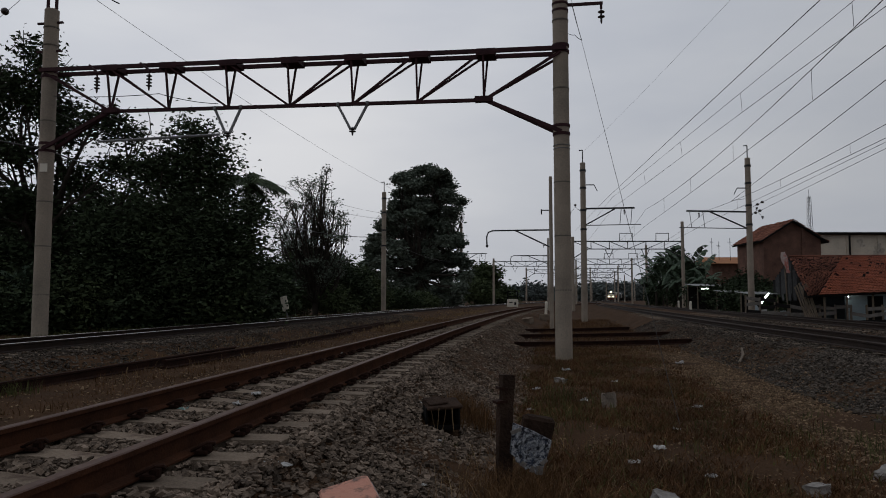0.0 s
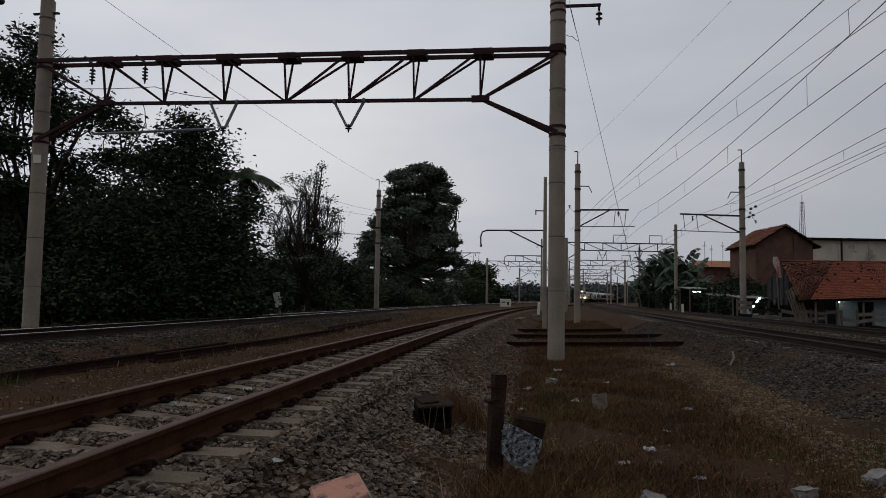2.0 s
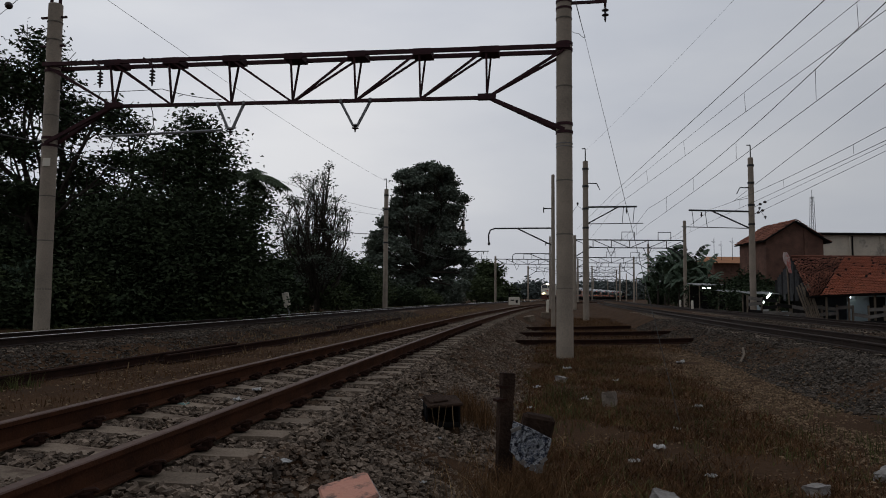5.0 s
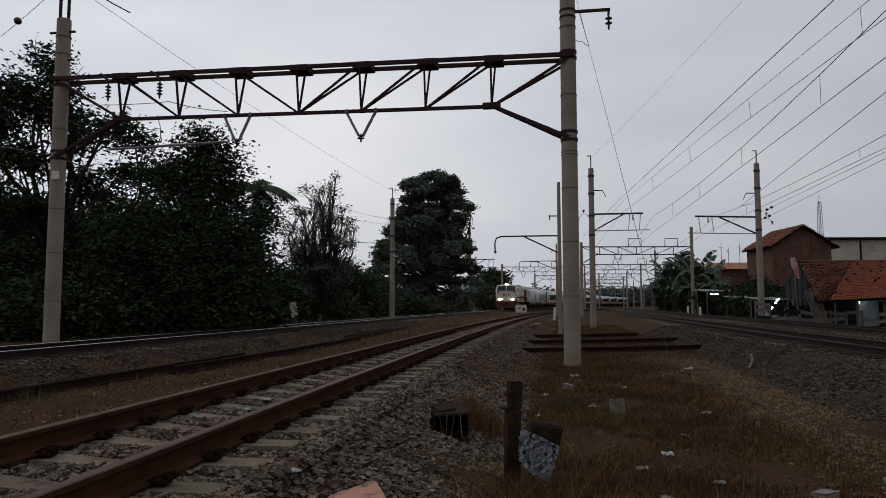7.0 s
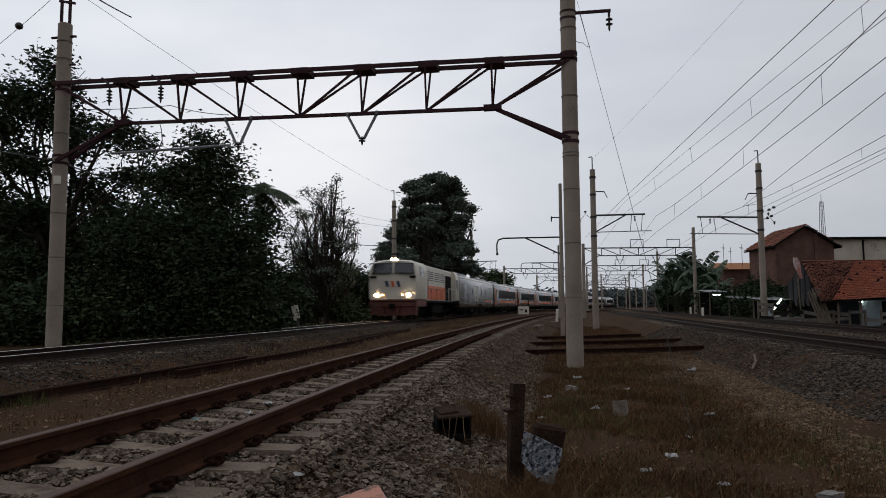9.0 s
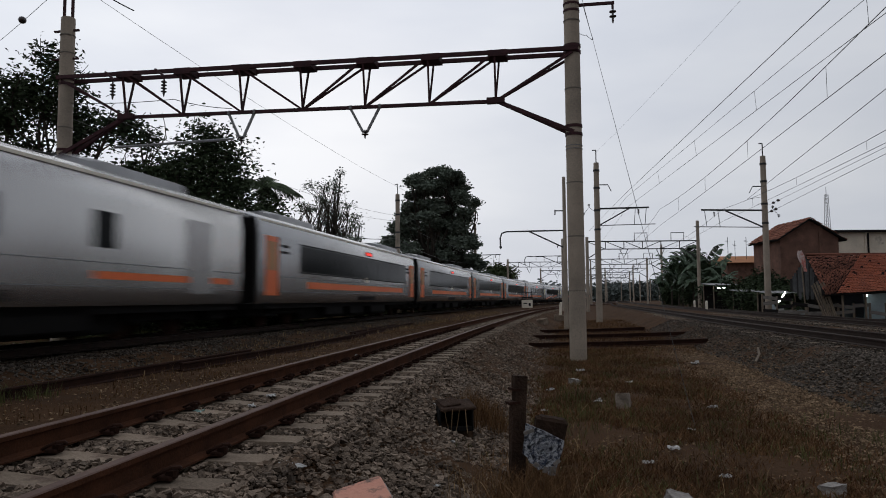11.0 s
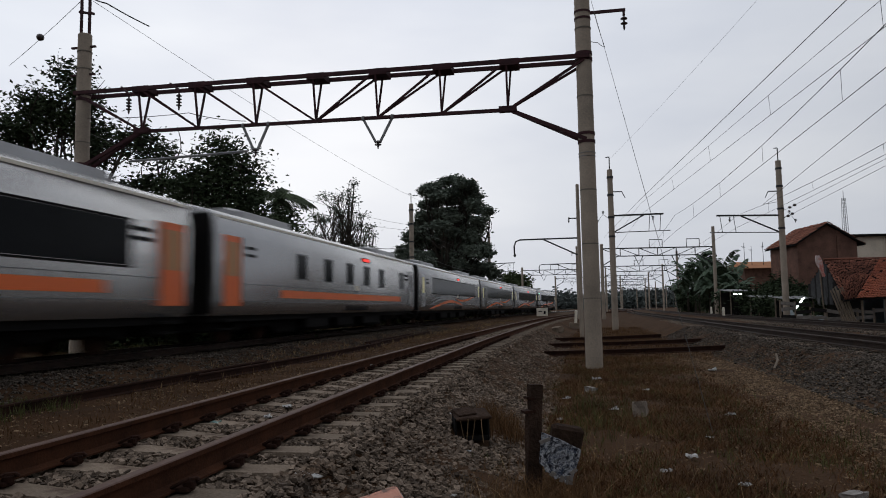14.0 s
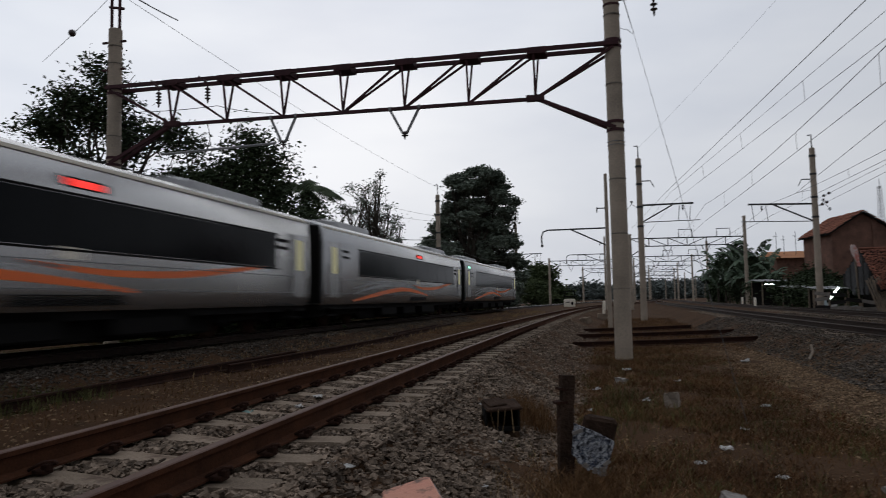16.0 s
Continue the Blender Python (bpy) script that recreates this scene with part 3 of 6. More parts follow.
def car_pose(t, back):
    """The pose at t of a car whose middle lies that far behind the front of the train; it rides on two bogies."""
    s = S_FRONT9 - SPEED * (t - 9.0) + back
    (x0, y0), (x1, y1) = on_track(s - 7.0), on_track(s + 7.0)
    return pose((x0 + x1) / 2, (y0 + y1) / 2, 0, 0, 0, math.degrees(math.atan2(y0 - y1, x0 - x1)) - 90)


SIDE = [(1.38, 0.74), (1.47, 0.86), (1.495, 1.1), (1.495, 2.78), (1.43, 3.2), (1.36, 3.3), (1.15, 3.42), (0.75, 3.53), (0.3, 3.57)]
RING = [(x, z) for x, z in SIDE] + [(-x, z) for x, z in SIDE[::-1]]


def strip(s, y0, y1, z0, z1, sides=(-1, 1), out=0.006, n=1):
    """A thin panel laid on the upright side."""
    for sd in sides:
        s.box((sd * (1.495 + out / 2), (y0 + y1) / 2, (z0 + z1) / 2), (out, y1 - y0, z1 - z0))
    return s


def side_parts(name, y0, y1, z0, z1, material, parent, label="", out=0.006):
    """The same panel on either side of a car, each a part."""
    return [part(name, strip(Shape(), y0, y1, z0, z1, (sd,), out), material, parent, label) for sd in (-1, 1)]


def car_body():
    L = 10.55
    ring = lambda y, k: [(x * k, y, 0.74 + (z - 0.74) * (1 - (1 - k) * 0.6)) for x, z in RING]
    return Shape().loft([ring(-L, 0.97), ring(-L + 0.08, 1.0), ring(L - 0.08, 1.0), ring(L, 0.97)]).mesh("body", M_SILVER, True)


def bogie_meshes():
    s = Shape()
    for sd in (-1, 1):
        s.box((sd * 0.95, 0, 0.5), (0.14, 2.9, 0.22), ch=0.04)
        s.box((sd * 0.95, 0, 0.62), (0.2, 0.6, 0.3), ch=0.04)
        for y in (-1.1, 1.1):
            s.box((sd * 0.97, y, 0.45), (0.24, 0.34, 0.3), ch=0.05)
    s.box((0, 0, 0.55), (1.9, 0.5, 0.25), ch=0.04)
    frame_ = s.mesh("bogie", M_DARK)
    w = Shape()
    for sd in (-1, 1):
        w.loft([[(sd * a, r * math.cos(2 * math.pi * k / 24), r * math.sin(2 * math.pi * k / 24)) for k in range(24)] for a, r in ((0.50, 0.43), (0.53, 0.39), (0.62, 0.385), (0.64, 0.30))])
    w.tube([(-0.6, 0, 0), (0.6, 0, 0)], 0.08, 10)
    return frame_, w.mesh("wheelset", M_OLDIRON, True)


BODY = car_body()
BOGIE, WHEELSET = bogie_meshes()


def add_bogies(t, ys):
    for y in ys:
        b = part("bogie", BOGIE, None, t, "black steel bogie", m=pose(0, y, 0))
        for k in (-1.1, 1.1):
            part("wheelset", WHEELSET, None, b, m=pose(0, k, 0.39))


def build_coach(style):
    """style: band (long window, straight stripe, orange doors), square (separate windows), wave (curling stripes, grey doors)."""
    names = {"band": "silver passenger coach with a long dark window and an orange stripe",
             "square": "silver dining coach with small square windows and an orange stripe",
             "wave": "silver passenger coach with curling orange and grey stripes",
             "tail": "silver last coach with curling stripes and a green lit display",
             "plain": "silver baggage coach with few small windows and a dull stripe"}
    t = thing("passenger_coach", names[style], "train coach", group="coaches of the train")
    part("body", BODY, None, t, "brushed silver body")
    if style == "plain":
        for y in (-8.2, 5.0, 8.0):
            side_parts("door", y - 0.55, y + 0.55, 1.0, 2.75, M_SILVER, t, out=0.012)
        for y in (-4.5, -1.4, 4.0):
            side_parts("window", y - 0.35, y + 0.35, 1.85, 2.55, M_GLASS, t)
        for y in (1.0, 2.3):
            side_parts("vent_panel", y - 0.3, y + 0.3, 1.25, 2.75, M_WHITE, t, "tall pale louvre panel", 0.02)
        side_parts("stripe", -9.8, -4.2, 1.25, 1.4, M_ORANGE, t, out=0.004)
    elif style == "square":
        for y in (-7.8, -4.2, -1.95, 0.25, 2.65, 5.1):
            side_parts("window", y - 0.42, y + 0.42, 1.85, 2.6, M_GLASS, t, "small square window")
            side_parts("window_rim", y - 0.46, y + 0.46, 1.81, 2.64, M_GREY, t, out=0.003)
    else:
        side_parts("window_band", -8.3, 7.4, 1.78, 2.66, M_GLASS, t, "long band of dark tinted glass")
        for z in (1.73, 2.67):
            side_parts("window_frame", -8.35, 7.45, z, z + 0.04, M_DARK, t, out=0.012)
        for k in range(7):
            y = -8.3 + 15.7 * (k + 1) / 8
            side_parts("window_joint", y - 0.02, y + 0.02, 1.78, 2.66, M_DARK, t, out=0.009)
    if style in ("band", "square"):
        side_parts("stripe", -7.5, 6.7, 1.22, 1.46, M_ORANGE, t, "straight orange stripe", 0.004)
    if style in ("wave", "tail"):
        curls = ((M_ORANGE, "orange", 0.085, ((8.0, 0.86), (5.4, 1.09), (3.9, 1.22), (2.3, 1.31), (0.9, 1.31), (-0.9, 1.2), (-2.3, 1.08))),
                 (M_ORANGE, "orange", 0.07, ((0.4, 1.53), (-0.8, 1.44), (-1.9, 1.4), (-3.9, 1.45), (-5.8, 1.6), (-7.7, 1.78))),
                 (M_ROOF, "grey", 0.05, ((7.9, 1.3), (6.7, 1.44), (5.7, 1.53), (3.9, 1.58), (1.4, 1.55), (-0.6, 1.46))),
                 (M_ROOF, "grey", 0.05, ((7.9, 1.1), (6.7, 1.26), (5.0, 1.42), (2.6, 1.47), (0.4, 1.44))))
        for mt, nm, half, way in curls:
            line = Line(sorted(way))
            ys_ = np.linspace(way[-1][0], way[0][0], 41)
            zs_ = line.at(ys_)
            for sd in (-1, 1):
                hs_ = [half * math.sin(math.pi * min(0.97, 0.06 + 0.9 * i / 40)) ** 0.6 for i in range(41)]
                vs = [(sd * 1.4995, y, z + h) for y, z, h in zip(ys_, zs_, hs_)] + [(sd * 1.4995, y, z - h) for y, z, h in zip(ys_, zs_, hs_)]
                part("stripe", Shape().add(vs, [(i, i + 1, 41 + i + 1, 41 + i) for i in range(40)]), mt, t, f"curling {nm} stripe")
    if style != "plain":
        for y in (-9.75, 9.75):
            plain_door = style in ("wave", "tail") or (style == "square" and y < 0)
            leaf = M_SILVER if plain_door else M_ORANGE
            for sd in (-1, 1):
                d = part("door", strip(Shape(), y - 0.45, y + 0.45, 0.98, 2.78, (sd,), 0.02), leaf, t, "silver entrance door" if plain_door else "orange entrance door")
                part("door_window", strip(Shape(), y - (0.2 if plain_door else 0.33), y + (0.2 if plain_door else 0.33), 1.75, 2.62, (sd,), 0.026), (M_GLASS if style == "square" else M_LITWIN) if plain_door else M_DOORWIN, d)
                part("door_post", strip(Shape(), y - 0.5, y - 0.45, 0.95, 2.8, (sd,), 0.026), M_DARK, d)
                part("handrail", Shape().tube([(sd * 1.55, y + 0.6, 1.1), (sd * 1.55, y + 0.6, 2.1)], 0.018, 6), M_GREY, d)
                part("step", Shape().box((sd * 1.38, y, 0.62), (0.25, 0.8, 0.06)).box((sd * 1.3, y, 0.40), (0.2, 0.7, 0.05)), M_DARK, d)
        dy = {"square": -1.85, "tail": 9.6}.get(style, -0.95)
        for sd in (-1, 1):
            dsp = part("destination_display", strip(Shape(), dy - 0.55, dy + 0.55, 2.79, 2.97, (sd,), 0.004), M_DARK, t)
            part("lit_text", strip(Shape(), dy - 0.42, dy + 0.42, 2.82, 2.94, (sd,), 0.008), M_GREENLED if style == "tail" else M_REDLED, dsp, "green glowing display" if style == "tail" else "red glowing display")
            part("number_plate", strip(Shape(), -0.9, -0.35, 1.6, 1.8, (sd,), 0.008), M_WHITE, t, "small white plate")
            for y in (-8.7, 8.7):
                for k in range(2):
                    part("vent", strip(Shape(), y - 0.3, y + 0.3, 2.3 + k * 0.2, 2.38 + k * 0.2, (sd,), 0.01), M_DARK, t)
    # roof units, skirts, underframe, gangways
    for y in (-6.6, 6.6):
        s = Shape()
        s.loft([[(1.05 * k, y + yy, 3.44), (1.0 * k, y + yy, 3.66 - (1 - k) * 0.2), (0.6 * k, y + yy, 3.76 - (1 - k) * 0.3), (-0.6 * k, y + yy, 3.76 - (1 - k) * 0.3), (-1.0 * k, y + yy, 3.66 - (1 - k) * 0.2), (-1.05 * k, y + yy, 3.44)] for yy, k in ((-1.9, 0.85), (-1.6, 1.0), (1.6, 1.0), (1.9, 0.85))])
        u = part("roof_unit", s, M_ROOF, t, "grey air-conditioning unit")
        g = Shape()
        for i in range(8):
            g.box((0, y - 1.3 + i * 0.37, 3.765), (1.0, 0.2, 0.02))
        part("grille", g, M_DARK, u)
    for sd in (-1, 1):
        # cant rail in white, so the roof edge's highlight is in its colour
        part("cant_rail_highlight", Shape().bar((sd * 1.43, -10.45, 3.24), (sd * 1.43, 10.45, 3.24), 0.03, 0.06), M_WHITE, t)
        part("side_rib", strip(Shape(), -10.45, 10.45, 1.56, 1.575, (sd,), 0.008), M_GREY, t)
        part("side_rib", strip(Shape(), -10.45, 10.45, 1.1, 1.112, (sd,), 0.008), M_GREY, t)
        for y, w in ((-3.2, 2.4), (0.2, 1.8), (3.2, 2.0)):
            part("equipment_box", Shape().box((sd * 1.05, y, 0.50), (0.5, w, 0.5), ch=0.04), M_DARK, t)
        for i in range(5):
            part("vent_slat", Shape().box((sd * 1.485, -0.7, 0.84 + i * 0.04), (0.05, 2.7, 0.02)), M_DARK, t)
    part("underframe", Shape().box((0, 0, 0.68), (2.6, 21.0, 0.2)), M_DARK, t, "black underframe")
    # added box: blocks the bright gap under the floor, standing in for shade
    part("shade_box", Shape().box((0, 0, 0.40), (1.9, 11.8, 0.48), ch=0.05), M_DARK, t, "added black box that keeps the space below the floor dark")
    for y in (-9.9, 9.9):
        part("buffer_beam", Shape().box((0, y, 0.5), (2.2, 1.0, 0.35), ch=0.05), M_DARK, t)
    # black panels over the silver ends paint the shade between coaches
    for y in (-10.57, 10.57):
        part("gap_shade_panel", Shape().box((0, y, 2.05), (2.7, 0.03, 2.5), ch=0.01), M_DARK, t, "black panel that puts shade on the coach end")
    for y in (-10.85, 10.85):
        g = Shape()
        for i in range(4):
            g.box((0, y - 0.17 + i * 0.115, 2.0), (1.15 - 0.1 * (i % 2), 0.1, 2.2 - 0.1 * (i % 2)), ch=0.02)
        part("gangway", g, M_DARK, t, "black rubber gangway bellows")
    add_bogies(t, (-7.4, 7.4))
    return t


def headlamp(cab, x, y, z, r, material):
    """A lit disc set back in a dark bezel, facing forwards."""
    n = 14
    ring = lambda q, dy: [(x + q * math.cos(2 * math.pi * k / n), y + dy, z + q * math.sin(2 * math.pi * k / n)) for k in range(n)]
    bz = part("bezel", Shape().loft([ring(r, 0.0), ring(r + 0.02, 0.0), ring(r + 0.02, 0.06), ring(r, 0.06), ring(r, 0.0)], caps=False), M_DARK, cab)
    part("headlamp", Shape().loft([ring(r * 0.98, 0.0), ring(r * 0.98, 0.05), ring(r * 0.6, 0.075)]), material, cab, "glowing headlamp")


def build_loco():
    t = thing("diesel_locomotive", "white and orange diesel locomotive with lit headlamps", "locomotive")
    # the cab: +y is the front
    def ring(y, zs):
        return [(x, y + dy, z) for x, z, dy in zs]
    sec = [(1.5, 1.26), (1.55, 1.34), (1.55, 2.7), (1.48, 3.3), (1.28, 3.56), (0.6, 3.68)]
    full = [(x, z) for x, z in sec] + [(-x, z) for x, z in sec[::-1]]
    front = lambda z: 7.85 - max(0, z - 2.75) * 0.3
    s = Shape().loft([[(x, 4.9, z) for x, z in full], [(x, front(z) - 0.18, z) for x, z in full], [(x * 0.93, front(z), z if z < 3.5 else z - 0.06) for x, z in full]])
    cab = part("cab", s, M_WHITE, t, "cream-white driver's cab", smooth=True)
    for sg in (-1, 1):
        w = Shape()
        vs = [(sg * 0.13, 2.9), (sg * 1.26, 2.87), (sg * 1.2, 3.42), (sg * 0.13, 3.46)]
        w.loft([[(x, front(z) + 0.012, z) for x, z in vs], [(x, front(z) - 0.1, z) for x, z in vs]])
        rim = [(sg * 0.08, 2.84), (sg * 1.32, 2.81), (sg * 1.25, 3.47), (sg * 0.08, 3.51)]
        part("screen_rim", Shape().loft([[(x, front(z) + 0.006, z) for x, z in rim], [(x, front(z) - 0.1, z) for x, z in rim]]), M_BLACK, cab, "black rubber rim")
        part("windscreen", w, M_SCREEN, cab)
        part("side_window", Shape().box((sg * 1.53, 6.6, 2.95), (0.06, 0.8, 0.62), pose(0, 0, 0, 0, sg * -4, 0)), M_SCREEN, cab)
        headlamp(cab, sg * 0.98, 7.87, 1.52, 0.1, M_HEAD)
        headlamp(cab, sg * 0.62, 7.87, 1.53, 0.06, M_HEADDIM)
        part("cab_door", Shape().box((sg * 1.55, 5.5, 2.15), (0.03, 0.62, 1.7), ch=0.01), M_WHITE, cab)
        part("grab_rail", Shape().tube([(sg * 1.6, 5.05, 1.4), (sg * 1.6, 5.05, 2.6)], 0.02, 6), M_GREY, cab)
        part("horn_box", Shape().box((sg * 0.95, 7.2, 3.55), (0.28, 0.4, 0.22), ch=0.05), M_WHITE, cab)
        part("marker_panel", Shape().box((sg * 1.24, 7.84, 2.62), (0.4, 0.06, 0.13), ch=0.01), M_DARK, cab)
    part("top_lamp", Shape().box((0, 7.25, 3.66), (0.62, 0.3, 0.24), ch=0.06), M_WHITE, cab)
    for sg in (-0.1, 0.1):
        headlamp(cab, sg, 7.42, 3.7, 0.09, M_HEAD)
    # the badge on the nose, as plain slanted bars
    for x, mt in ((0.36, M_NAVY), (0.0, M_ORANGE), (-0.36, M_NAVY)):
        part("badge_bar", Shape().box((x, 7.86, 2.2), (0.17, 0.02, 0.36), pose(0, 0, 0, 0, 14, 0)), mt, cab, "plain slanted badge bar")
    part("apron", Shape().box((0, 6.4, 1.02), (3.0, 2.9, 0.46), ch=0.05), M_PILOT, t, "dark red apron below the cab")
    part("pilot", Shape().loft([[(1.5, y, 0.95), (1.42, y, 0.28), (-1.42, y, 0.28), (-1.5, y, 0.95)] for y in (7.4, 7.78)]), M_PILOT, t, "dark red pilot plate")
    for sg in (-1, 1):
        part("air_hose", Shape().tube([(sg * 0.5, 7.82, 0.85), (sg * 0.5, 7.95, 0.7), (sg * 0.42, 7.9, 0.4)], 0.03, 6), M_DARK, t)
        part("step", Shape().box((sg * 1.2, 7.75, 0.3), (0.4, 0.3, 0.05)), M_DARK, t)
    part("coupler", Shape().box((0, 8.0, 0.85), (0.3, 0.5, 0.3), ch=0.05), M_DARK, t)
    # the hood and its walkway
    part("hood", Shape().box((0, -1.2, 2.35), (2.3, 12.4, 2.5), ch=0.14), M_WHITE, t, "white engine hood")
    for sd in (-1, 1):
        part("hood_band", Shape().box((sd * 1.155, 0.7, 1.75), (0.02, 8.3, 0.95)), M_ORANGE, t, "orange band along the hood")
        # plain black panel between the orange band and the rear cab
        part("dark_hood_panel", Shape().box((sd * 1.155, -4.9, 2.2), (0.03, 2.6, 1.9), ch=0.005), M_DARK, t, "black panel towards the rear of the hood")
        part("roof_walk", Shape().box((sd * 0.95, -1.2, 3.62), (0.3, 12.0, 0.05), ch=0.01), M_DARK, t, "dark edge of the hood roof")
        part("white_handrail", Shape().tube([(sd * 1.46, -3.4, 1.2), (sd * 1.46, -3.4, 2.15), (sd * 1.46, -6.2, 2.15), (sd * 1.46, -6.2, 1.2)], 0.03, 6), M_WHITE, t)
    for y in (-2.4, -0.4, 1.8, 3.6):
        for i in range(5):
            for sd in (-1, 1):
                part("louvre", Shape().box((sd * 1.155, y, 2.6 + i * 0.14), (0.04, 1.5, 0.06)), M_GREY, t)
    for y, l in ((-5.4, 2.2), (-2.4, 2.4), (1.4, 2.0)):
        part("roof_fan", Shape().box((0, y, 3.66), (1.5, l, 0.16), ch=0.05), M_ROOF, t)
    s = Shape().loft([[(x * 0.98, -7.9, z) for x, z in full], [(x, -7.7, z) for x, z in full], [(x, -6.4, z) for x, z in full]])
    part("rear_cab", s, M_WHITE, t, "white rear cab", smooth=True)
    for sd in (-1, 1):
        part("side_window", Shape().box((sd * 1.54, -6.9, 2.5), (0.04, 0.8, 0.8)), M_GLASS, t)
    part("running_board", Shape().box((0, 0, 1.12), (2.9, 15.7, 0.14), ch=0.03), M_DARK, t)
    for sd in (-1, 1):
        part("handrail", Shape().tube([(sd * 1.42, -6, 2.0), (sd * 1.42, 4.8, 2.0)], 0.02, 6), M_GREY, t)
        part("fuel_tank", Shape().box((sd * 0.85, 0, 0.62), (0.9, 4.0, 0.7), ch=0.12), M_DARK, t)
        for y in np.arange(-6, 4.9, 1.8):
            part("stanchion", Shape().tube([(sd * 1.42, y, 1.15), (sd * 1.42, y, 2.0)], 0.018, 6), M_GREY, t)
    add_bogies(t, (-5.2, 5.2))
    return t


M_LITWIN = glow("lit_door_window", (0.60, 0.56, 0.30), 0.15)
M_DOORWIN = glow("warm_door_window", (0.3, 0.15, 0.06), 0.08)
M_REDLED = glow("red_display", (0.9, 0.04, 0.03), 0.75)
M_GREENLED = glow("green_display", (0.4, 0.95, 0.7), 0.9)
M_HEAD = glow("headlamp_glow", (1.0, 0.66, 0.36), 140.0)
M_HEADDIM = glow("headlamp_dim", (1.0, 0.6, 0.3), 10.0)
M_NAVY = mat("navy_paint", (0.03, 0.035, 0.09), 0.5)
M_PILOT = mat("pilot_red", (0.17, 0.05, 0.034), 0.7, second=(0.09, 0.03, 0.02))

TRAIN = []


def build_train():
    loco = build_loco()
    TRAIN.append((loco, 7.9))
    back = 16.4
    kinds = ["plain", "band", "band", "band", "band", "square", "wave", "wave", "wave", "tail"]
    first = {}
    for k in kinds:
        if k in first:
            car = copy_thing(first[k], Matrix())
        else:
            car = first[k] = build_coach(k)
        TRAIN.append((car, back + 11.15))
        back += 22.3


build_train()


# ---- more of the overhead line ----
def lamp_mast(x, y, top, arm, reach, label):
    t = thing("lamp_mast", label, "lamp post", group="slim masts with bent arms", m=pose(x, y, 0))
    part("pole", pole_shape(0.11, 0.08, gz(x, y) - 0.3, top), M_POLE, t, smooth=True)
    pts = [(0, 0, arm), (-reach * 0.5, 0, arm - 0.02), (-reach + 0.3, 0, arm - 0.04), (-reach + 0.08, 0, arm - 0.12), (-reach, 0, arm - 0.35), (-reach + 0.01, 0, arm - 0.7)]
    a = part("arm", Shape().tube(pts, 0.04, 6), M_BLACK, t, "bent dark steel arm")
    part("brace", Shape().bar((0, 0, arm - 0.85), (-reach * 0.55, 0, arm - 0.04), 0.06, 0.06), M_BLACK, a)
    part("hook", Shape().lathe((-reach + 0.02, 0, arm - 0.8), [(0.02, 0.1), (0.06, 0.05), (0.06, -0.02), (0.01, -0.06)][::-1], 8), M_BLACK, a)
    part("bracket", Shape().bar((0, 0, arm + 0.95), (-0.45, 0, arm + 0.95), 0.05, 0.05).bar((-0.45, 0, arm + 1.0), (-0.45, 0, arm + 0.75), 0.05, 0.05), M_BLACK, t)


lamp_mast(5.2, 34.0, 6.7, 4.1, 3.1, "slim concrete mast with a long bent steel arm")
lamp_mast(10.1, 68.0, 6.6, 4.95, 3.6, "slim mast with a bent arm farther down the line")


def far_portal(y, x0, x1, h, label, tufts=True):
    t = thing("catenary_portal", label, "gantry", group="far catenary portals", m=pose(0, y, 0))
    for x in (x0, x1):
        p = part("pole", pole_shape(0.2, 0.17, gz(x, y) - 0.3, h + (2.2 if x == x1 else 0.5)), M_POLE, t, m=pose(x, 0, 0))
    part("top_chord", Shape().bar((x0, 0, h), (x1, 0, h), 0.12, 0.12), M_BLACK, t)
    part("bottom_chord", Shape().bar((x0 + 1.6, 0, h - 0.85), (x1 - 1.6, 0, h - 0.85), 0.1, 0.1), M_BLACK, t)
    n = max(4, round((x1 - x0) / 1.9))
    for i in range(n + 1):
        x = x0 + (x1 - x0) * i / n
        if 0 < i < n:
            part("upright", Shape().bar((x, 0, h - 0.85), (x, 0, h), 0.08, 0.08), M_BLACK, t)
        if i < n:
            xa, xb = (x + (x1 - x0) / n, x) if i < n / 2 else (x, x + (x1 - x0) / n)
            part("diagonal", Shape().bar((xa, 0, h - 0.85), (xb, 0, h), 0.07, 0.07), M_BLACK, t)
    for x, sg in ((x0, 1), (x1, -1)):
        part("knee_brace", Shape().bar((x, 0, h - 1.9), (x + sg * 1.7, 0, h - 0.85), 0.1, 0.1), M_BLACK, t)
    for k in (0.33, 0.66):
        x = x0 + (x1 - x0) * k
        part("hanger", Shape().tube([(x - 0.45, 0, h - 0.85), (x, 0, h - 1.85), (x + 0.45, 0, h - 0.85)], 0.05, 5), M_BLACK, t)
        part("top_frame", Shape().tube([(x + 1.2, 0, h), (x + 1.2, 0, h + 0.9), (x + 2.6, 0, h + 0.9), (x + 2.6, 0, h)], 0.05, 5), M_BLACK, t)


for y in (78, 113, 148, 183, 218, 253, 290, 330):
    far_portal(float(y), float(RIGHT.at(y)) - 4.3, float(FAR.at(y)) + (3.4 if y < 100 else 3.0), 7.1, "grey steel lattice portal over the double track")
for y in (122, 158, 196):
    far_portal(float(y), float(MAIN.at(y)) - 3.6, float(MAIN.at(y)) + 7.5, 7.2, "grey steel lattice portal over the main line")


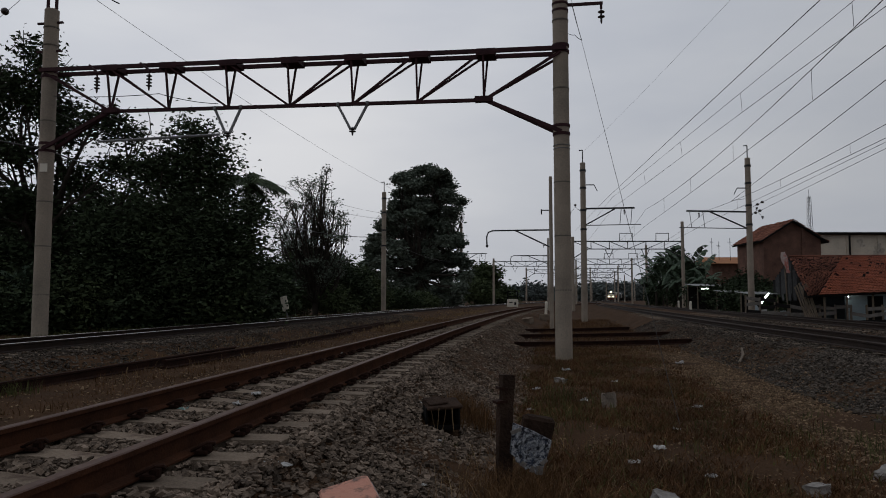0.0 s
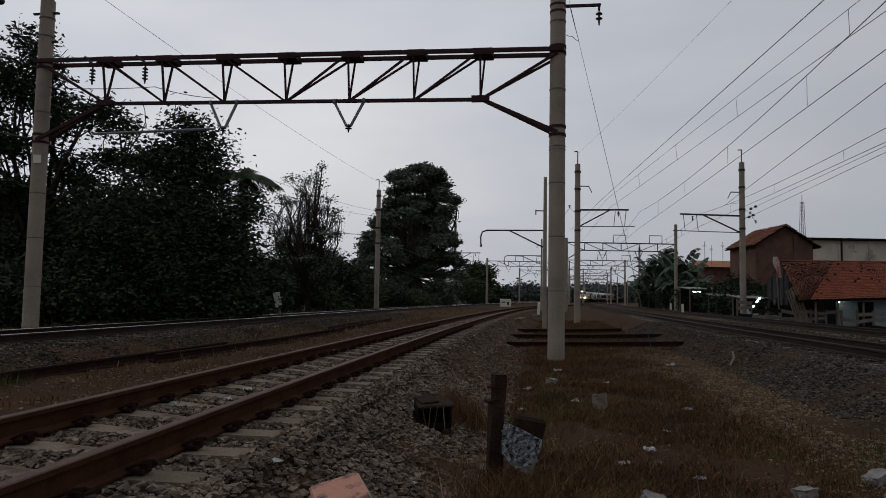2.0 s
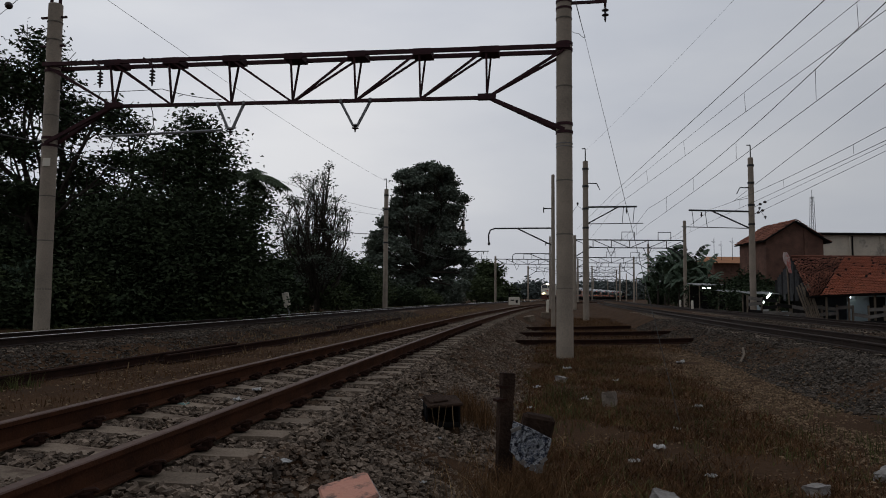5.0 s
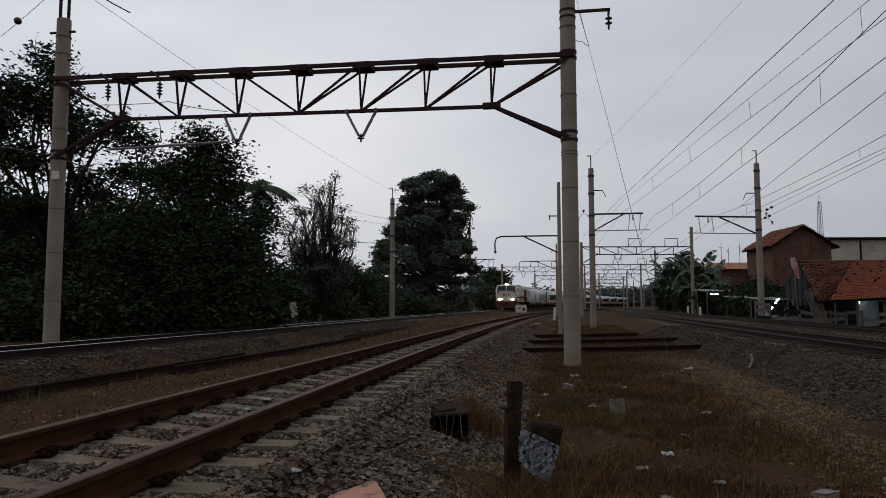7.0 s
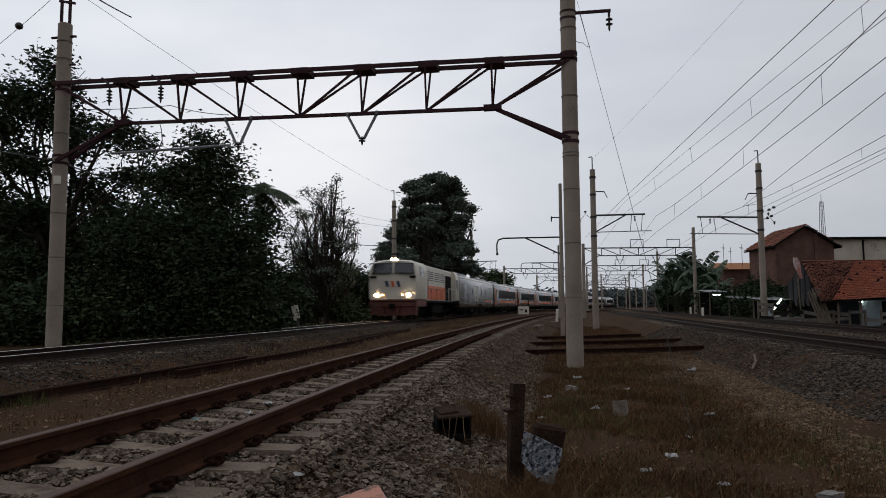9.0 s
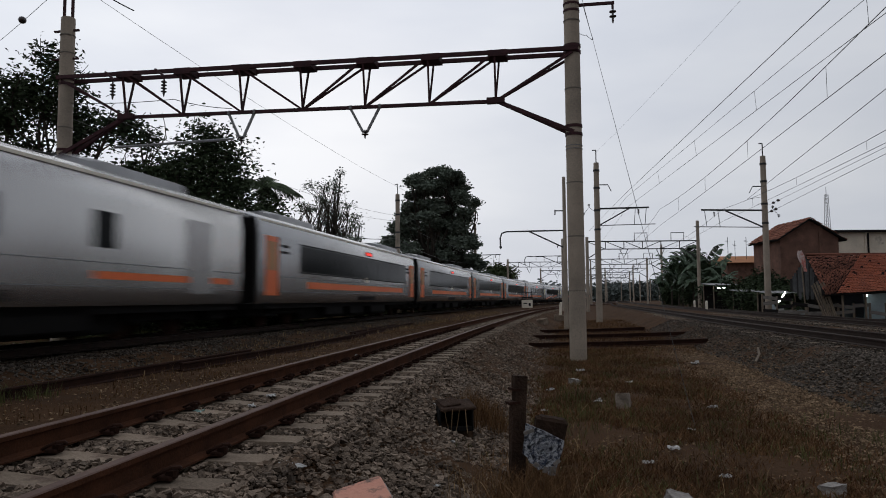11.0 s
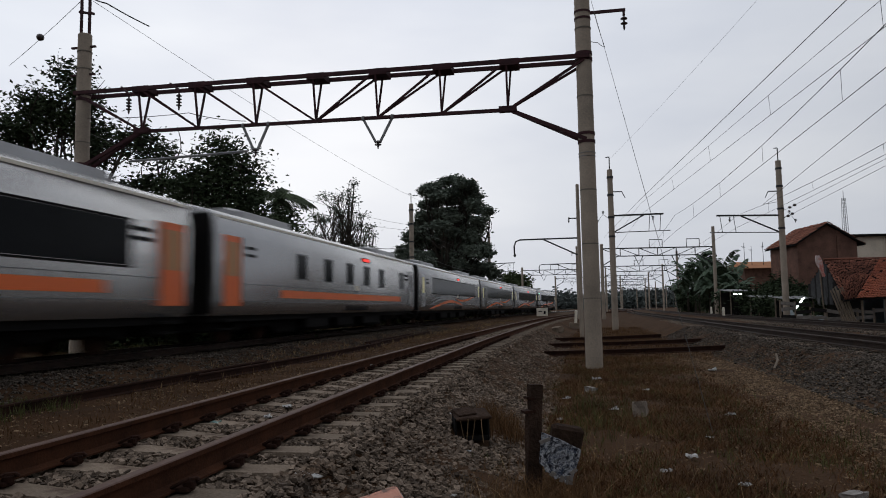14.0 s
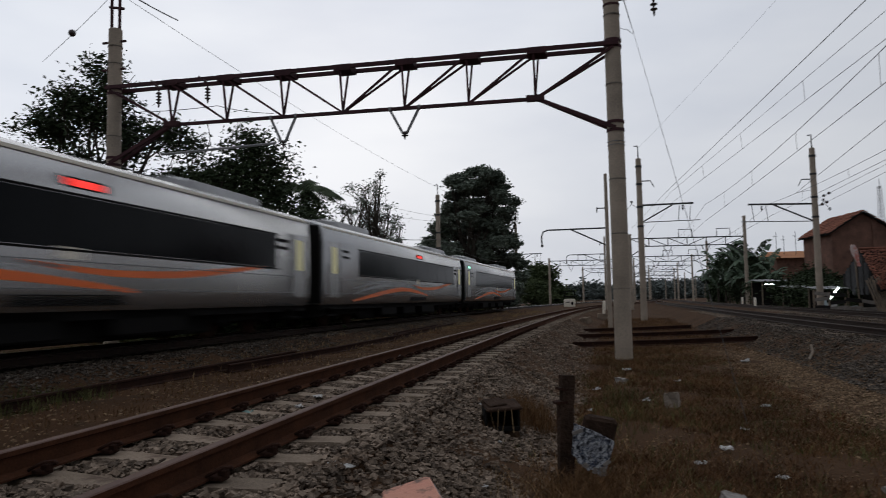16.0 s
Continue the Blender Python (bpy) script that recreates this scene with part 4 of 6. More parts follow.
def wire(pts, r, label, sag=0.0):
    """A wire through the points, each span hanging by sag."""
    out = []
    for a, b in zip(pts[:-1], pts[1:]):
        a, b = Vector(a), Vector(b)
        n = 10
        for i in range(n):
            u = i / n
            p = a.lerp(b, u)
            p.z -= sag * 4 * u * (1 - u)
            out.append(p)
    out.append(Vector(pts[-1]))
    return solid("overhead_wire", Shape().tube(out, r, 5), M_WIRE, label, "wire", group="overhead wires")


def catenary(line, zm, zc, off, y0):
    ys = [y0, 9, 44, 78, 113, 148, 183, 218, 253, 290, 330]
    wire([(float(line.at(y)) + off, y, zm) for y in ys], 0.010, "dark messenger wire of the overhead line", 0.45)
    wire([(float(line.at(y)) + off, y, zc) for y in ys], 0.009, "dark contact wire of the overhead line", 0.05)
    for a, b in zip(ys[:4], ys[1:5]):
        for i in range(1, 5):
            u = i / 5
            y = a + (b - a) * u
            x = (float(line.at(a)) * (1 - u) + float(line.at(b)) * u) + off
            solid("dropper", Shape().tube([(x, y, zm - 0.45 * 4 * u * (1 - u)), (x, y, zc)], 0.006, 4), M_WIRE, "thin dropper wire between two overhead wires", "wire", group="droppers")


catenary(RIGHT, 6.35, 5.35, -0.45, -26)
catenary(FAR, 6.3, 5.55, -0.9, -26)
wire([(5.37, -20, 7.2), (10.39, 44, 7.2), (14.6, 78, 8.3)], 0.011, "dark feeder wire above the double track", 0.0)
wire([(6.5, -20, 7.1), (10.58, 44, 7.1), (15.2, 78, 7.6)], 0.007, "thin upper wire above the double track", 0.0)
wire([(6.43, -20, 6.5), (10.68, 44, 6.5), (15.3, 78, 6.3)], 0.008, "thin lower wire above the double track", 0.0)
for y in (14.7, 21.4, 28.2, 35.0):
    u = (y + 20) / 64
    solid("dropper", Shape().tube([(6.5 + 4.08 * u, y, 7.1), (6.43 + 4.25 * u, y, 6.5)], 0.006, 4), M_WIRE, "thin dropper wire between two overhead wires", "wire", group="droppers")
wire([(3.28, -20, 6.9), (18.05, 44, 6.9), (19.1, 44.5, 7.1)], 0.012, "dark feeder wire beside the far track", 0.0)
wire([(6.5, -20, 5.9), (19.03, 44, 5.9)], 0.009, "feeder wire ending at disc insulators", 0.0)
wire([(8.2, -20, 6.4), (19.1, 44, 6.4)], 0.009, "feeder wire ending at disc insulators", 0.0)
for x, y, z in ((18.64, 42.0, 5.9), (18.44, 41.0, 5.9), (18.76, 42.0, 6.4), (18.59, 41.0, 6.4)):
    solid("disc_insulator", Shape().lathe((x, y, z), [(0.03, -0.07), (0.09, -0.04), (0.1, 0.0), (0.08, 0.05), (0.03, 0.08)], 10), M_CERAMIC, "round dark disc insulator on a feeder wire", "insulator", group="disc insulators", smooth=True)
wire([(PL.x + 0.2, 19, 9.7), (-4.6, 55, 9.7), (2.3, 89, 10.6)], 0.007, "thin earth wire from pole to pole", 0.3)
wire([(PL.x + 0.1, 19, 6.4), (-4.5, 55, 7.4), (2.3, 89, 7.6)], 0.009, "thin feeder wire from pole to pole", 0.5)
wire([(PL.x + 0.1, 19, 5.9), (-4.5, 55, 7.0), (2.3, 89, 7.2)], 0.009, "thin feeder wire from pole to pole", 0.6)
wire([(-16, -10, 5.4), (PL.x - 0.1, 19, 4.85), (-4.6, 55, 5.6), (2.3, 89, 5.6)], 0.022, "thick sagging cable between the poles", 0.75)
wire([(PL.x, 19, 9.85), (-17.7, 26.0, 10.48)], 0.009, "thin stay wire with a round insulator", 0.05)
solid("stay_insulator", Shape().lathe((-14.34, 22.61, 10.18), [(0.03, -0.12), (0.1, -0.08), (0.13, 0.0), (0.1, 0.08), (0.03, 0.12)], 10), M_CERAMIC, "round dark insulator on the stay wire", "insulator", smooth=True)
wire([(PL.x, 19, 9.85), (PL.x + 0.5, 19.2, 9.7), (PL.x + 0.9, 21.0, 9.75)], 0.02, "short insulated end of the earth wire", 0.02)
wire([(3.06, 17, 8.55), (2.72, 8.2, -0.72)], 0.004, "thin loose stay wire running down to the weeds", 0.0)
wire([(PR.x + 0.19, 17, 7.3), (3.22, 16.9, 7.22), (3.3, 16.5, 6.95), (3.03, 16.2, 7.65)], 0.007, "short loose wire curl on the pole", 0.02)
wire([(9.4, -20, 10.9), (9.35, 22, 10.5), (8.76, 44, 9.95)], 0.004, "thin earth wire between the poles", 0.1)
wire([(-10.5, 18.8, 6.25), (-7.5, 18.4, 6.2), (-5.9, 18.3, 5.9)], 0.010, "jumper wire below the portal", 0.05)


# ---- trees ----
# grey-green leaf, lightened so the far tree's haze sits in the colour
M_LEAF3 = mat("hazed_grey_green_leaf", (0.15, 0.178, 0.138), 0.9, second=(0.08, 0.098, 0.078), scale=0.3, fine=3, spread=0.4, spec=0.12)


def leaf_mesh(name, centres, size, material, rnd, flat=0.35, long=2.2, droop=0.0):
    """One mesh of small four-sided leaves at the centres."""
    n = len(centres)
    d = rnd.normal(size=(n, 3))
    d[:, 2] = d[:, 2] * flat - droop
    d /= np.linalg.norm(d, axis=1)[:, None]
    u = np.cross(d, rnd.normal(size=(n, 3)))
    u /= np.linalg.norm(u, axis=1)[:, None] + 1e-9
    s = (size * rnd.uniform(0.6, 1.35, n))[:, None]
    w = s / long
    up = np.cross(d, u) * s * 0.12
    v = np.stack([centres - d * s * 0.5, centres + u * w * 0.5 - up, centres + d * s * 0.5, centres - u * w * 0.5 - up], axis=1).reshape(-1, 3)
    me = bpy.data.meshes.new(name)
    me.vertices.add(len(v))
    me.vertices.foreach_set("co", v.ravel())
    me.loops.add(4 * n)
    me.loops.foreach_set("vertex_index", np.arange(4 * n))
    me.polygons.add(n)
    me.polygons.foreach_set("loop_start", np.arange(n) * 4)
    me.update(calc_edges=True)
    me.materials.append(material)
    return me


def clump_points(blobs, per, rnd, twig=0.38, leaves=16, hollow=0.55):
    """Leaf places: twigs spread over the outer part of each blob, leaves round each twig."""
    out = []
    for cx, cy, cz, rx, ry, rz in blobs:
        n = max(6, int(per * (rx * ry * rz) ** 0.667))
        d = rnd.normal(size=(n, 3))
        d /= np.linalg.norm(d, axis=1)[:, None]
        r = rnd.uniform(hollow, 1.0, n) ** 0.7
        bump = 1 + 0.28 * np.sin(d[:, 0] * 5 + cx) * np.sin(d[:, 1] * 4 + cy) + 0.22 * np.sin(d[:, 2] * 7 + cz)
        c = np.array([cx, cy, cz]) + d * (r * bump)[:, None] * np.array([rx, ry, rz])
        p = np.repeat(c, leaves, axis=0) + rnd.normal(size=(n * leaves, 3)) * twig * np.array([1, 1, 0.6])
        out.append(p)
    return np.concatenate(out)


def limb(s, a, b, r0, r1, rnd, bend=0.12, n=7):
    a, b = Vector(a), Vector(b)
    L = (b - a).length
    off = Vector((rnd.normal(), rnd.normal(), rnd.normal())) * L * bend
    pts = [a.lerp(b, i / n) + off * math.sin(math.pi * i / n) + Vector((rnd.normal(), rnd.normal(), 0)) * L * 0.012 for i in range(n + 1)]
    s.tube(pts, [r0 + (r1 - r0) * i / n for i in range(n + 1)], 7)
    return pts


def tree(x, y, blobs, label, seed, trunk=0.28, per=60, size=0.2, material=None, twig=0.38, leaves=16, hollow=0.55, twigs=0, name="tree", fork=0.35, long=2.2, droop=0.1):
    """A tree: tapered trunk, a limb to each part of the crown with twigs, and a crown of leaves."""
    rnd = np.random.default_rng(seed)
    t = thing(name, label, "tree" if name == "tree" else "bush", m=pose(x, y, 0))
    z0 = gz(x, y) - 0.3
    top = max(b[2] for b in blobs)
    rel = [(b[0] - x, b[1] - y, *b[2:]) for b in blobs]
    s = Shape()
    spine = limb(s, (0, 0, z0), (np.mean([b[0] for b in rel]) * 0.7, np.mean([b[1] for b in rel]) * 0.7, top * 0.8), trunk, trunk * 0.2, rnd, 0.04, 10)
    for b in rel:
        k = min(9, max(1, int(10 * min(0.85, max(fork, 0.55 * b[2] / top)))))
        pts = limb(s, spine[k], b[:3], trunk * 0.38, trunk * 0.1, rnd)
        for q in range(4 + twigs):
            e = Vector(b[:3]) + Vector((rnd.normal() * b[3], rnd.normal() * b[4], abs(rnd.normal()) * b[5])) * 0.62
            limb(s, pts[4 + q % 3], e, trunk * 0.11, 0.012, rnd, 0.1, 5)
    part("trunk", s, M_BARK, t, "rough grey-brown trunk and limbs", smooth=True)
    part("crown", leaf_mesh("crown", clump_points(rel, per, rnd, twig, leaves, hollow), size, material or M_LEAF, rnd, long=long, droop=droop), None, t)
    return t


def spot(bearing, rise, d):
    """A place d metres along the line, by its sideways and upward run per metre."""
    return bearing * d, d, 0.8 + rise * d


def blob(az, el, d, w, h, deep=None):
    x, y, z = spot(az, el, d)
    return (x, y, z, w * d, deep or w * d, h * d)


# the tall airy tree behind the portal's left pole
B = [blob(-0.585, 0.345, 27, .030, .034), blob(-0.60, 0.285, 27, .045, .03), blob(-0.55, 0.27, 27.5, .03, .022), blob(-0.62, 0.21, 27, .05, .03), blob(-0.54, 0.235, 27, .035, .025), blob(-0.49, 0.255, 27.5, .03, .022),
     blob(-0.455, 0.235, 27.5, .03, .02), blob(-0.60, 0.135, 27, .06, .03), blob(-0.52, 0.17, 28, .04, .03), blob(-0.46, 0.185, 28, .035, .022), blob(-0.66, 0.27, 27, .05, .04), blob(-0.68, 0.16, 27, .06, .05), blob(-0.53, 0.095, 28, .05, .03), blob(-0.62, 0.06, 27, .06, .04), blob(-0.63, 0.315, 27, .035, .03), blob(-0.56, 0.31, 27, .028, .022)]
tree(-15.8, 27.2, B, "tall airy broadleaf tree behind the line, dark against the sky", 11, 0.3, 62, 0.21, twig=0.3, leaves=20, hollow=0.05, twigs=2)
# the dense dark tree
B = [blob(-0.36, 0.225, 26, .028, .03), blob(-0.335, 0.165, 26, .034, .042), blob(-0.40, 0.18, 26, .04, .035), blob(-0.297, 0.085, 25.5, .038, .046), blob(-0.38, 0.09, 25, .075, .06), blob(-0.46, 0.09, 26, .05, .045), blob(-0.325, 0.212, 26, .016, .018), blob(-0.30, 0.03, 25.5, .035, .04), blob(-0.34, 0.03, 25, .08, .05), blob(-0.44, 0.03, 25.5, .08, .05), blob(-0.275, 0.125, 27, .02, .03)]
tree(-9.6, 26.2, B, "dense dark green broadleaf tree beside the main line", 12, 0.25, 150, 0.19, leaves=20, hollow=0.25, twig=0.42)
# low growth under them
B = [blob(-0.66, 0.0, 25, .06, .05), blob(-0.58, -0.005, 24.5, .06, .04), blob(-0.50, 0.0, 25, .06, .045), blob(-0.42, -0.005, 24.5, .06, .035), blob(-0.34, -0.01, 25, .055, .03), blob(-0.285, -0.005, 26, .03, .026)  ]
for i, b in enumerate(B):
    tree(b[0], b[1], [b, (b[0] + 0.6, b[1] + 0.5, b[2] - 0.4, b[3] * 0.8, b[4], b[5] * 0.8)], "dense dark green bush beside the main line", 30 + i, 0.06, 130, 0.2, M_LEAF if i % 2 else M_LEAF2, twig=0.28, leaves=18, name="bush", hollow=0.2)
B = [blob(-0.72, 0.06, 33, .07, .06), blob(-0.62, 0.05, 33, .06, .05), blob(-0.54, 0.055, 33, .05, .05), blob(-0.47, 0.05, 33, .05, .045), blob(-0.66, 0.13, 34, .05, .04), blob(-0.40, 0.05, 33, .05, .05), blob(-0.57, 0.11, 34, .035, .03), blob(-0.75, 0.14, 33, .06, .06), blob(-0.31, 0.04, 33, .04, .04), blob(-0.25, 0.03, 36, .03, .03), blob(-0.50, 0.125, 35, .045, .045), blob(-0.43, 0.12, 35, .045, .045), blob(-0.36, 0.11, 35, .045, .045)]
for i, b in enumerate(B):
    tree(b[0], b[1], [b, (b[0] + 0.5, b[1] + 0.6, max(0.3, b[2] - 1.2), b[3], b[4], b[5])], "dense dark tree behind the trackside growth", 160 + i, 0.12, 42, 0.3, M_LEAF, twig=0.4, leaves=18, hollow=0.1)
# the sparse tree with bare limbs
B = []
tier = np.random.default_rng(5)
for el, c, half, k in ((0.172, -0.178, 0.012, 3), (0.155, -0.185, 0.026, 5), (0.14, -0.19, 0.036, 6), (0.125, -0.18, 0.046, 7), (0.11, -0.185, 0.05, 8), (0.095, -0.19, 0.05, 8), (0.08, -0.185, 0.046, 8), (0.062, -0.185, 0.044, 8), (0.045, -0.18, 0.044, 8), (0.025, -0.18, 0.046, 8)):
    for i in range(k):
        B.append(blob(c + half * (2 * (i + 0.5) / k - 1) + tier.normal() * 0.004, el + tier.normal() * 0.006, 42 + tier.normal() * 1.2, 0.007 + 0.004 * tier.random() + (0.003 if el < 0.1 else 0), 0.006))
tree(-7.7, 42.0, B, "sparse olive tree with bare upper limbs", 14, 0.2, 100, 0.15, M_LEAF3, twig=0.2, leaves=9, hollow=0.1, twigs=1, fork=0.2)
# the broad dark tree with layered limbs farther along
B = []
tier = np.random.default_rng(8)
for el, x0, x1 in ((0.18, -0.058, 0.008), (0.168, -0.064, 0.012), (0.155, -0.072, 0.014), (0.142, -0.076, 0.03), (0.13, -0.082, 0.024), (0.118, -0.088, 0.018), (0.106, -0.098, 0.02), (0.094, -0.104, 0.024), (0.081, -0.11, 0.03), (0.068, -0.112, 0.034), (0.053, -0.112, 0.034), (0.037, -0.11, 0.032), (0.02, -0.108, 0.03), (0.004, -0.1, 0.026)):
    for k in range(8):
        az = x0 + (x1 - x0) * (k + 0.5) / 8
        B.append(blob(az + tier.normal() * 0.003, el + tier.normal() * 0.0025 - 0.002 * abs(k - 3.5), 85 + tier.normal() * 1.5, 0.0095 + 0.003 * tier.random(), 0.0044 if el > 0.11 else 0.007))
tree(-2.6, 85.0, B, "broad dark tree with layered limbs by the curve", 15, 0.45, 90, 0.4, material=M_LEAF3, twig=0.3, leaves=20, hollow=0.1)
# growth below it and along the line
for i, (az, el, d, w, h) in enumerate([(-0.225, 0.02, 45, .025, .025), (-0.18, 0.01, 44, .03, .022), (-0.135, 0.015, 50, .03, .028), (-0.105, 0.005, 58, .025, .022), (-0.06, 0.0, 66, .025, .014), (-0.03, -0.002, 78, .02, .010), (-0.25, 0.03, 40, .02, .03), (-0.155, -0.002, 42, .018, .012), (-0.215, 0.0, 52, .02, .022), (-0.165, 0.004, 58, .022, .022), (-0.12, 0.006, 68, .02, .018), (-0.245, 0.0, 46, .02, .025), (-0.085, 0.0, 72, .018, .014), (-0.19, 0.012, 64, .025, .022), (-0.0, -0.001, 92, .016, .010), (-0.205, 0.045, 47, .026, .03), (-0.17, 0.042, 48, .026, .028), (-0.14, 0.03, 52, .022, .024), (-0.115, 0.022, 60, .02, .02)]):
    b = blob(az, el, d, w, h)
    tree(b[0], b[1], [b, (b[0] + 0.7, b[1] + 0.4, b[2] - 0.3, b[3] * 0.7, b[4], b[5] * 0.8)], "green bush at the foot of the trees", 50 + i, 0.06, 110, 0.24, M_LEAF2 if i % 2 else M_LEAF, twig=0.34, leaves=16, name="bush", hollow=0.3)
for i, (az, el, d, w, h) in enumerate([(0.056, 0.035, 132, .018, .017), (0.045, 0.012, 128, .02, .014), (0.075, 0.008, 138, .02, .012)]):
    b = blob(az, el, d, w, h)
    tree(b[0], b[1], [b, (b[0] + 1, b[1], b[2] - 1, b[3], b[4], b[5])], "round green tree farther down the line", 70 + i, 0.2, 40, 0.6, M_LEAF2, twig=0.6, leaves=16, hollow=0.2)


def palm(x, y, z, label, seed, n=13, length=2.6):
    rnd = np.random.default_rng(seed)
    t = thing("palm_tree", label, "palm tree", m=pose(x, y, 0))
    part("trunk", Shape().tube([(0, 0, gz(x, y) - 0.2), (0.1, 0, z * 0.5), (0, 0, z)], [0.14, 0.11, 0.09], 9), M_BARK, t)
    for k in range(n):
        a = 2 * math.pi * k / n + rnd.uniform(-0.2, 0.2)
        lift = rnd.uniform(0.1, 0.9)
        s = Shape()
        mid = []
        for i in range(13):
            u = i / 12
            mid.append(Vector((math.cos(a) * length * u, math.sin(a) * length * u, z + length * (lift * u - (0.35 + lift * 0.75) * u * u))))
        s.tube(mid, [0.025 * (1 - 0.8 * i / 12) for i in range(13)], 5)
        side = Vector((-math.sin(a), math.cos(a), 0))
        for i in range(1, 13):
            fwd = (mid[i] - mid[i - 1]).normalized()
            for sg in (-1, 1):
                for h in (0, 0.5):
                    p = mid[i - 1].lerp(mid[i], h)
                    L = 0.55 * math.sin(math.pi * (0.12 + 0.8 * i / 13))
                    q = p + side * sg * L * 0.8 + fwd * L * 0.6 - Vector((0, 0, L * 0.35))
                    w = fwd * 0.055
                    s.add([p - w, p + w, q + w * 0.3, q - w * 0.3], [(0, 1, 2, 3)])
        part("frond", s, M_LEAF, t)


palm(-8.3, 30.0, 5.75, "palm with drooping feathery fronds among the trees", 81, length=1.75)


def banana(x, y, h, label, seed):
    """A banana plant: a soft stem and large arching leaves with torn edges."""
    rnd = np.random.default_rng(seed)
    t = thing("banana_plant", label, "banana plant", group="banana plants", m=pose(x, y, 0))
    g = gz(x, y)
    part("stem", Shape().tube([(0, 0, g - 0.2), (0.05, 0, g + h * 0.3), (0, 0, g + h * 0.62)], [0.16, 0.12, 0.07], 8), M_BARK, t)
    for k in range(11):
        a = 2 * math.pi * k / 11 + rnd.uniform(-0.3, 0.3)
        L = h * rnd.uniform(0.34, 0.50)
        lift = rnd.uniform(0.7, 1.75)
        s = Shape()
        z0 = g + h * rnd.uniform(0.28, 0.58)
        side = Vector((-math.sin(a), math.cos(a), 0))
        n = 14
        for sg in (-1, 1):
            for i in range(n):
                c = []
                for u in (i / n, (i + 0.9) / n):
                    p = Vector((math.cos(a) * L * u * 0.62, math.sin(a) * L * u * 0.62, z0 + L * (lift * u - 0.9 * u * u)))
                    w = L * 0.15 * math.sin(math.pi * min(0.97, 0.1 + 0.9 * u)) ** 0.6 * rnd.uniform(0.8, 1.1)
                    c.append((p, p + side * sg * w - Vector((0, 0, w * rnd.uniform(0.3, 0.8)))))
                s.add([c[0][0], c[1][0], c[1][1], c[0][1]], [(0, 1, 2, 3)])
        part("leaf", s, M_BANANA, t)


M_BANANA = mat("banana_leaf", (0.07, 0.1, 0.062), 0.7, second=(0.034, 0.052, 0.034), scale=1.2, fine=9, spread=0.4, spec=0.15)
for i, (az, d, h) in enumerate([(0.287, 106, 7.6), (0.30, 100, 9.0), (0.315, 97, 9.4), (0.325, 92, 9.6), (0.335, 88, 10.4), (0.345, 83, 9.6), (0.355, 80, 9.2), (0.31, 99, 6.4), (0.33, 88, 6.4), (0.34, 86, 6.4), (0.365, 76, 7.0), (0.298, 108, 8.2), (0.37, 73, 6.0), (0.35, 82, 6.5)]):
    banana(az * d, d, h, "banana plant with broad dark green leaves beside the far track", 90 + i)
for i, (x, y, z) in enumerate([(-14.2, 24.5, 3.0), (-15.2, 25.5, 3.4)]):
    banana(x, y, z, "banana plant with broad leaves among the dark trees", 120 + i)
for i, (az, el, d, w, h) in enumerate([(0.30, 0.005, 104, .016, .012), (0.33, 0.005, 92, .015, .012), (0.36, 0.008, 74, .016, .016), (0.40, 0.008, 66, .016, .012), (0.425, 0.018, 58, .016, .016), (0.44, 0.0, 50, .016, .013), (0.405, -0.002, 54, .014, .014), (0.385, 0.004, 60, .014, .016), (0.46, -0.004, 47, .012, .009), (0.435, 0.02, 60, .012, .012), (0.475, 0.0, 50, .012, .012), (0.41, 0.012, 68, .012, .014), (0.43, 0.016, 57.0, .015, .012), (0.45, 0.012, 57.2, .014, .012), (0.415, 0.016, 57.5, .012, .01)]):
    b = blob(az, el, d, w, h)
    tree(b[0], b[1], [b, (b[0] + 0.5, b[1], b[2] - 0.4, b[3], b[4], b[5])], "dark bush beside the far track", 140 + i, 0.06, 80, 0.3, M_LEAF, twig=0.4, leaves=16, name="bush", hollow=0.3)


def far_woods():
    rnd = np.random.default_rng(5)
    blobs = []
    for k in range(150):
        az = rnd.uniform(-0.15, 0.62)
        d = rnd.uniform(330, 520)
        h = rnd.uniform(2.5, 6.5)
        blobs.append((az * d, d, h * 0.6, rnd.uniform(5, 10), 6, h))
    me = leaf_mesh("distant_trees", clump_points(blobs, 3.2, rnd, 1.3, 9, 0.2), 2.0, M_FARLEAF, rnd)
    tagged(new("distant_trees", me), "low grey-green belt of trees far down the line", "trees", kind="stuff")


# leaf colour paled and greyed to stand in for haze over distance
M_FARLEAF = mat("hazed_distant_leaf", (0.11, 0.13, 0.12), 0.9, second=(0.07, 0.085, 0.08), scale=0.05, fine=0.4, spread=0.3)
far_woods()


# ---- houses beside the far track ----
M_TUBE = glow("fluorescent_tube", (0.9, 1.0, 0.97), 7.0)
M_BOARD = mat("black_boards", (0.02, 0.018, 0.017), 0.95, second=(0.01, 0.009, 0.009), scale=2, fine=20, spec=0.1)
M_GABLE = mat("dark_weathered_board", (0.06, 0.06, 0.062), 0.9, second=(0.026, 0.026, 0.027), scale=3, fine=24, spec=0.1)
M_BAMBOO = mat("dry_bamboo", (0.19, 0.145, 0.1), 0.85, second=(0.09, 0.068, 0.048), scale=3, fine=30)
M_CLOTH = mat("faded_cloth", (0.42, 0.13, 0.1), 0.9, second=(0.5, 0.42, 0.39), scale=1.6, fine=9, mix=0.2)
M_SHEET = mat("pale_roof_sheet", (0.26, 0.265, 0.26), 0.8, second=(0.13, 0.13, 0.125), scale=1.5, fine=14)
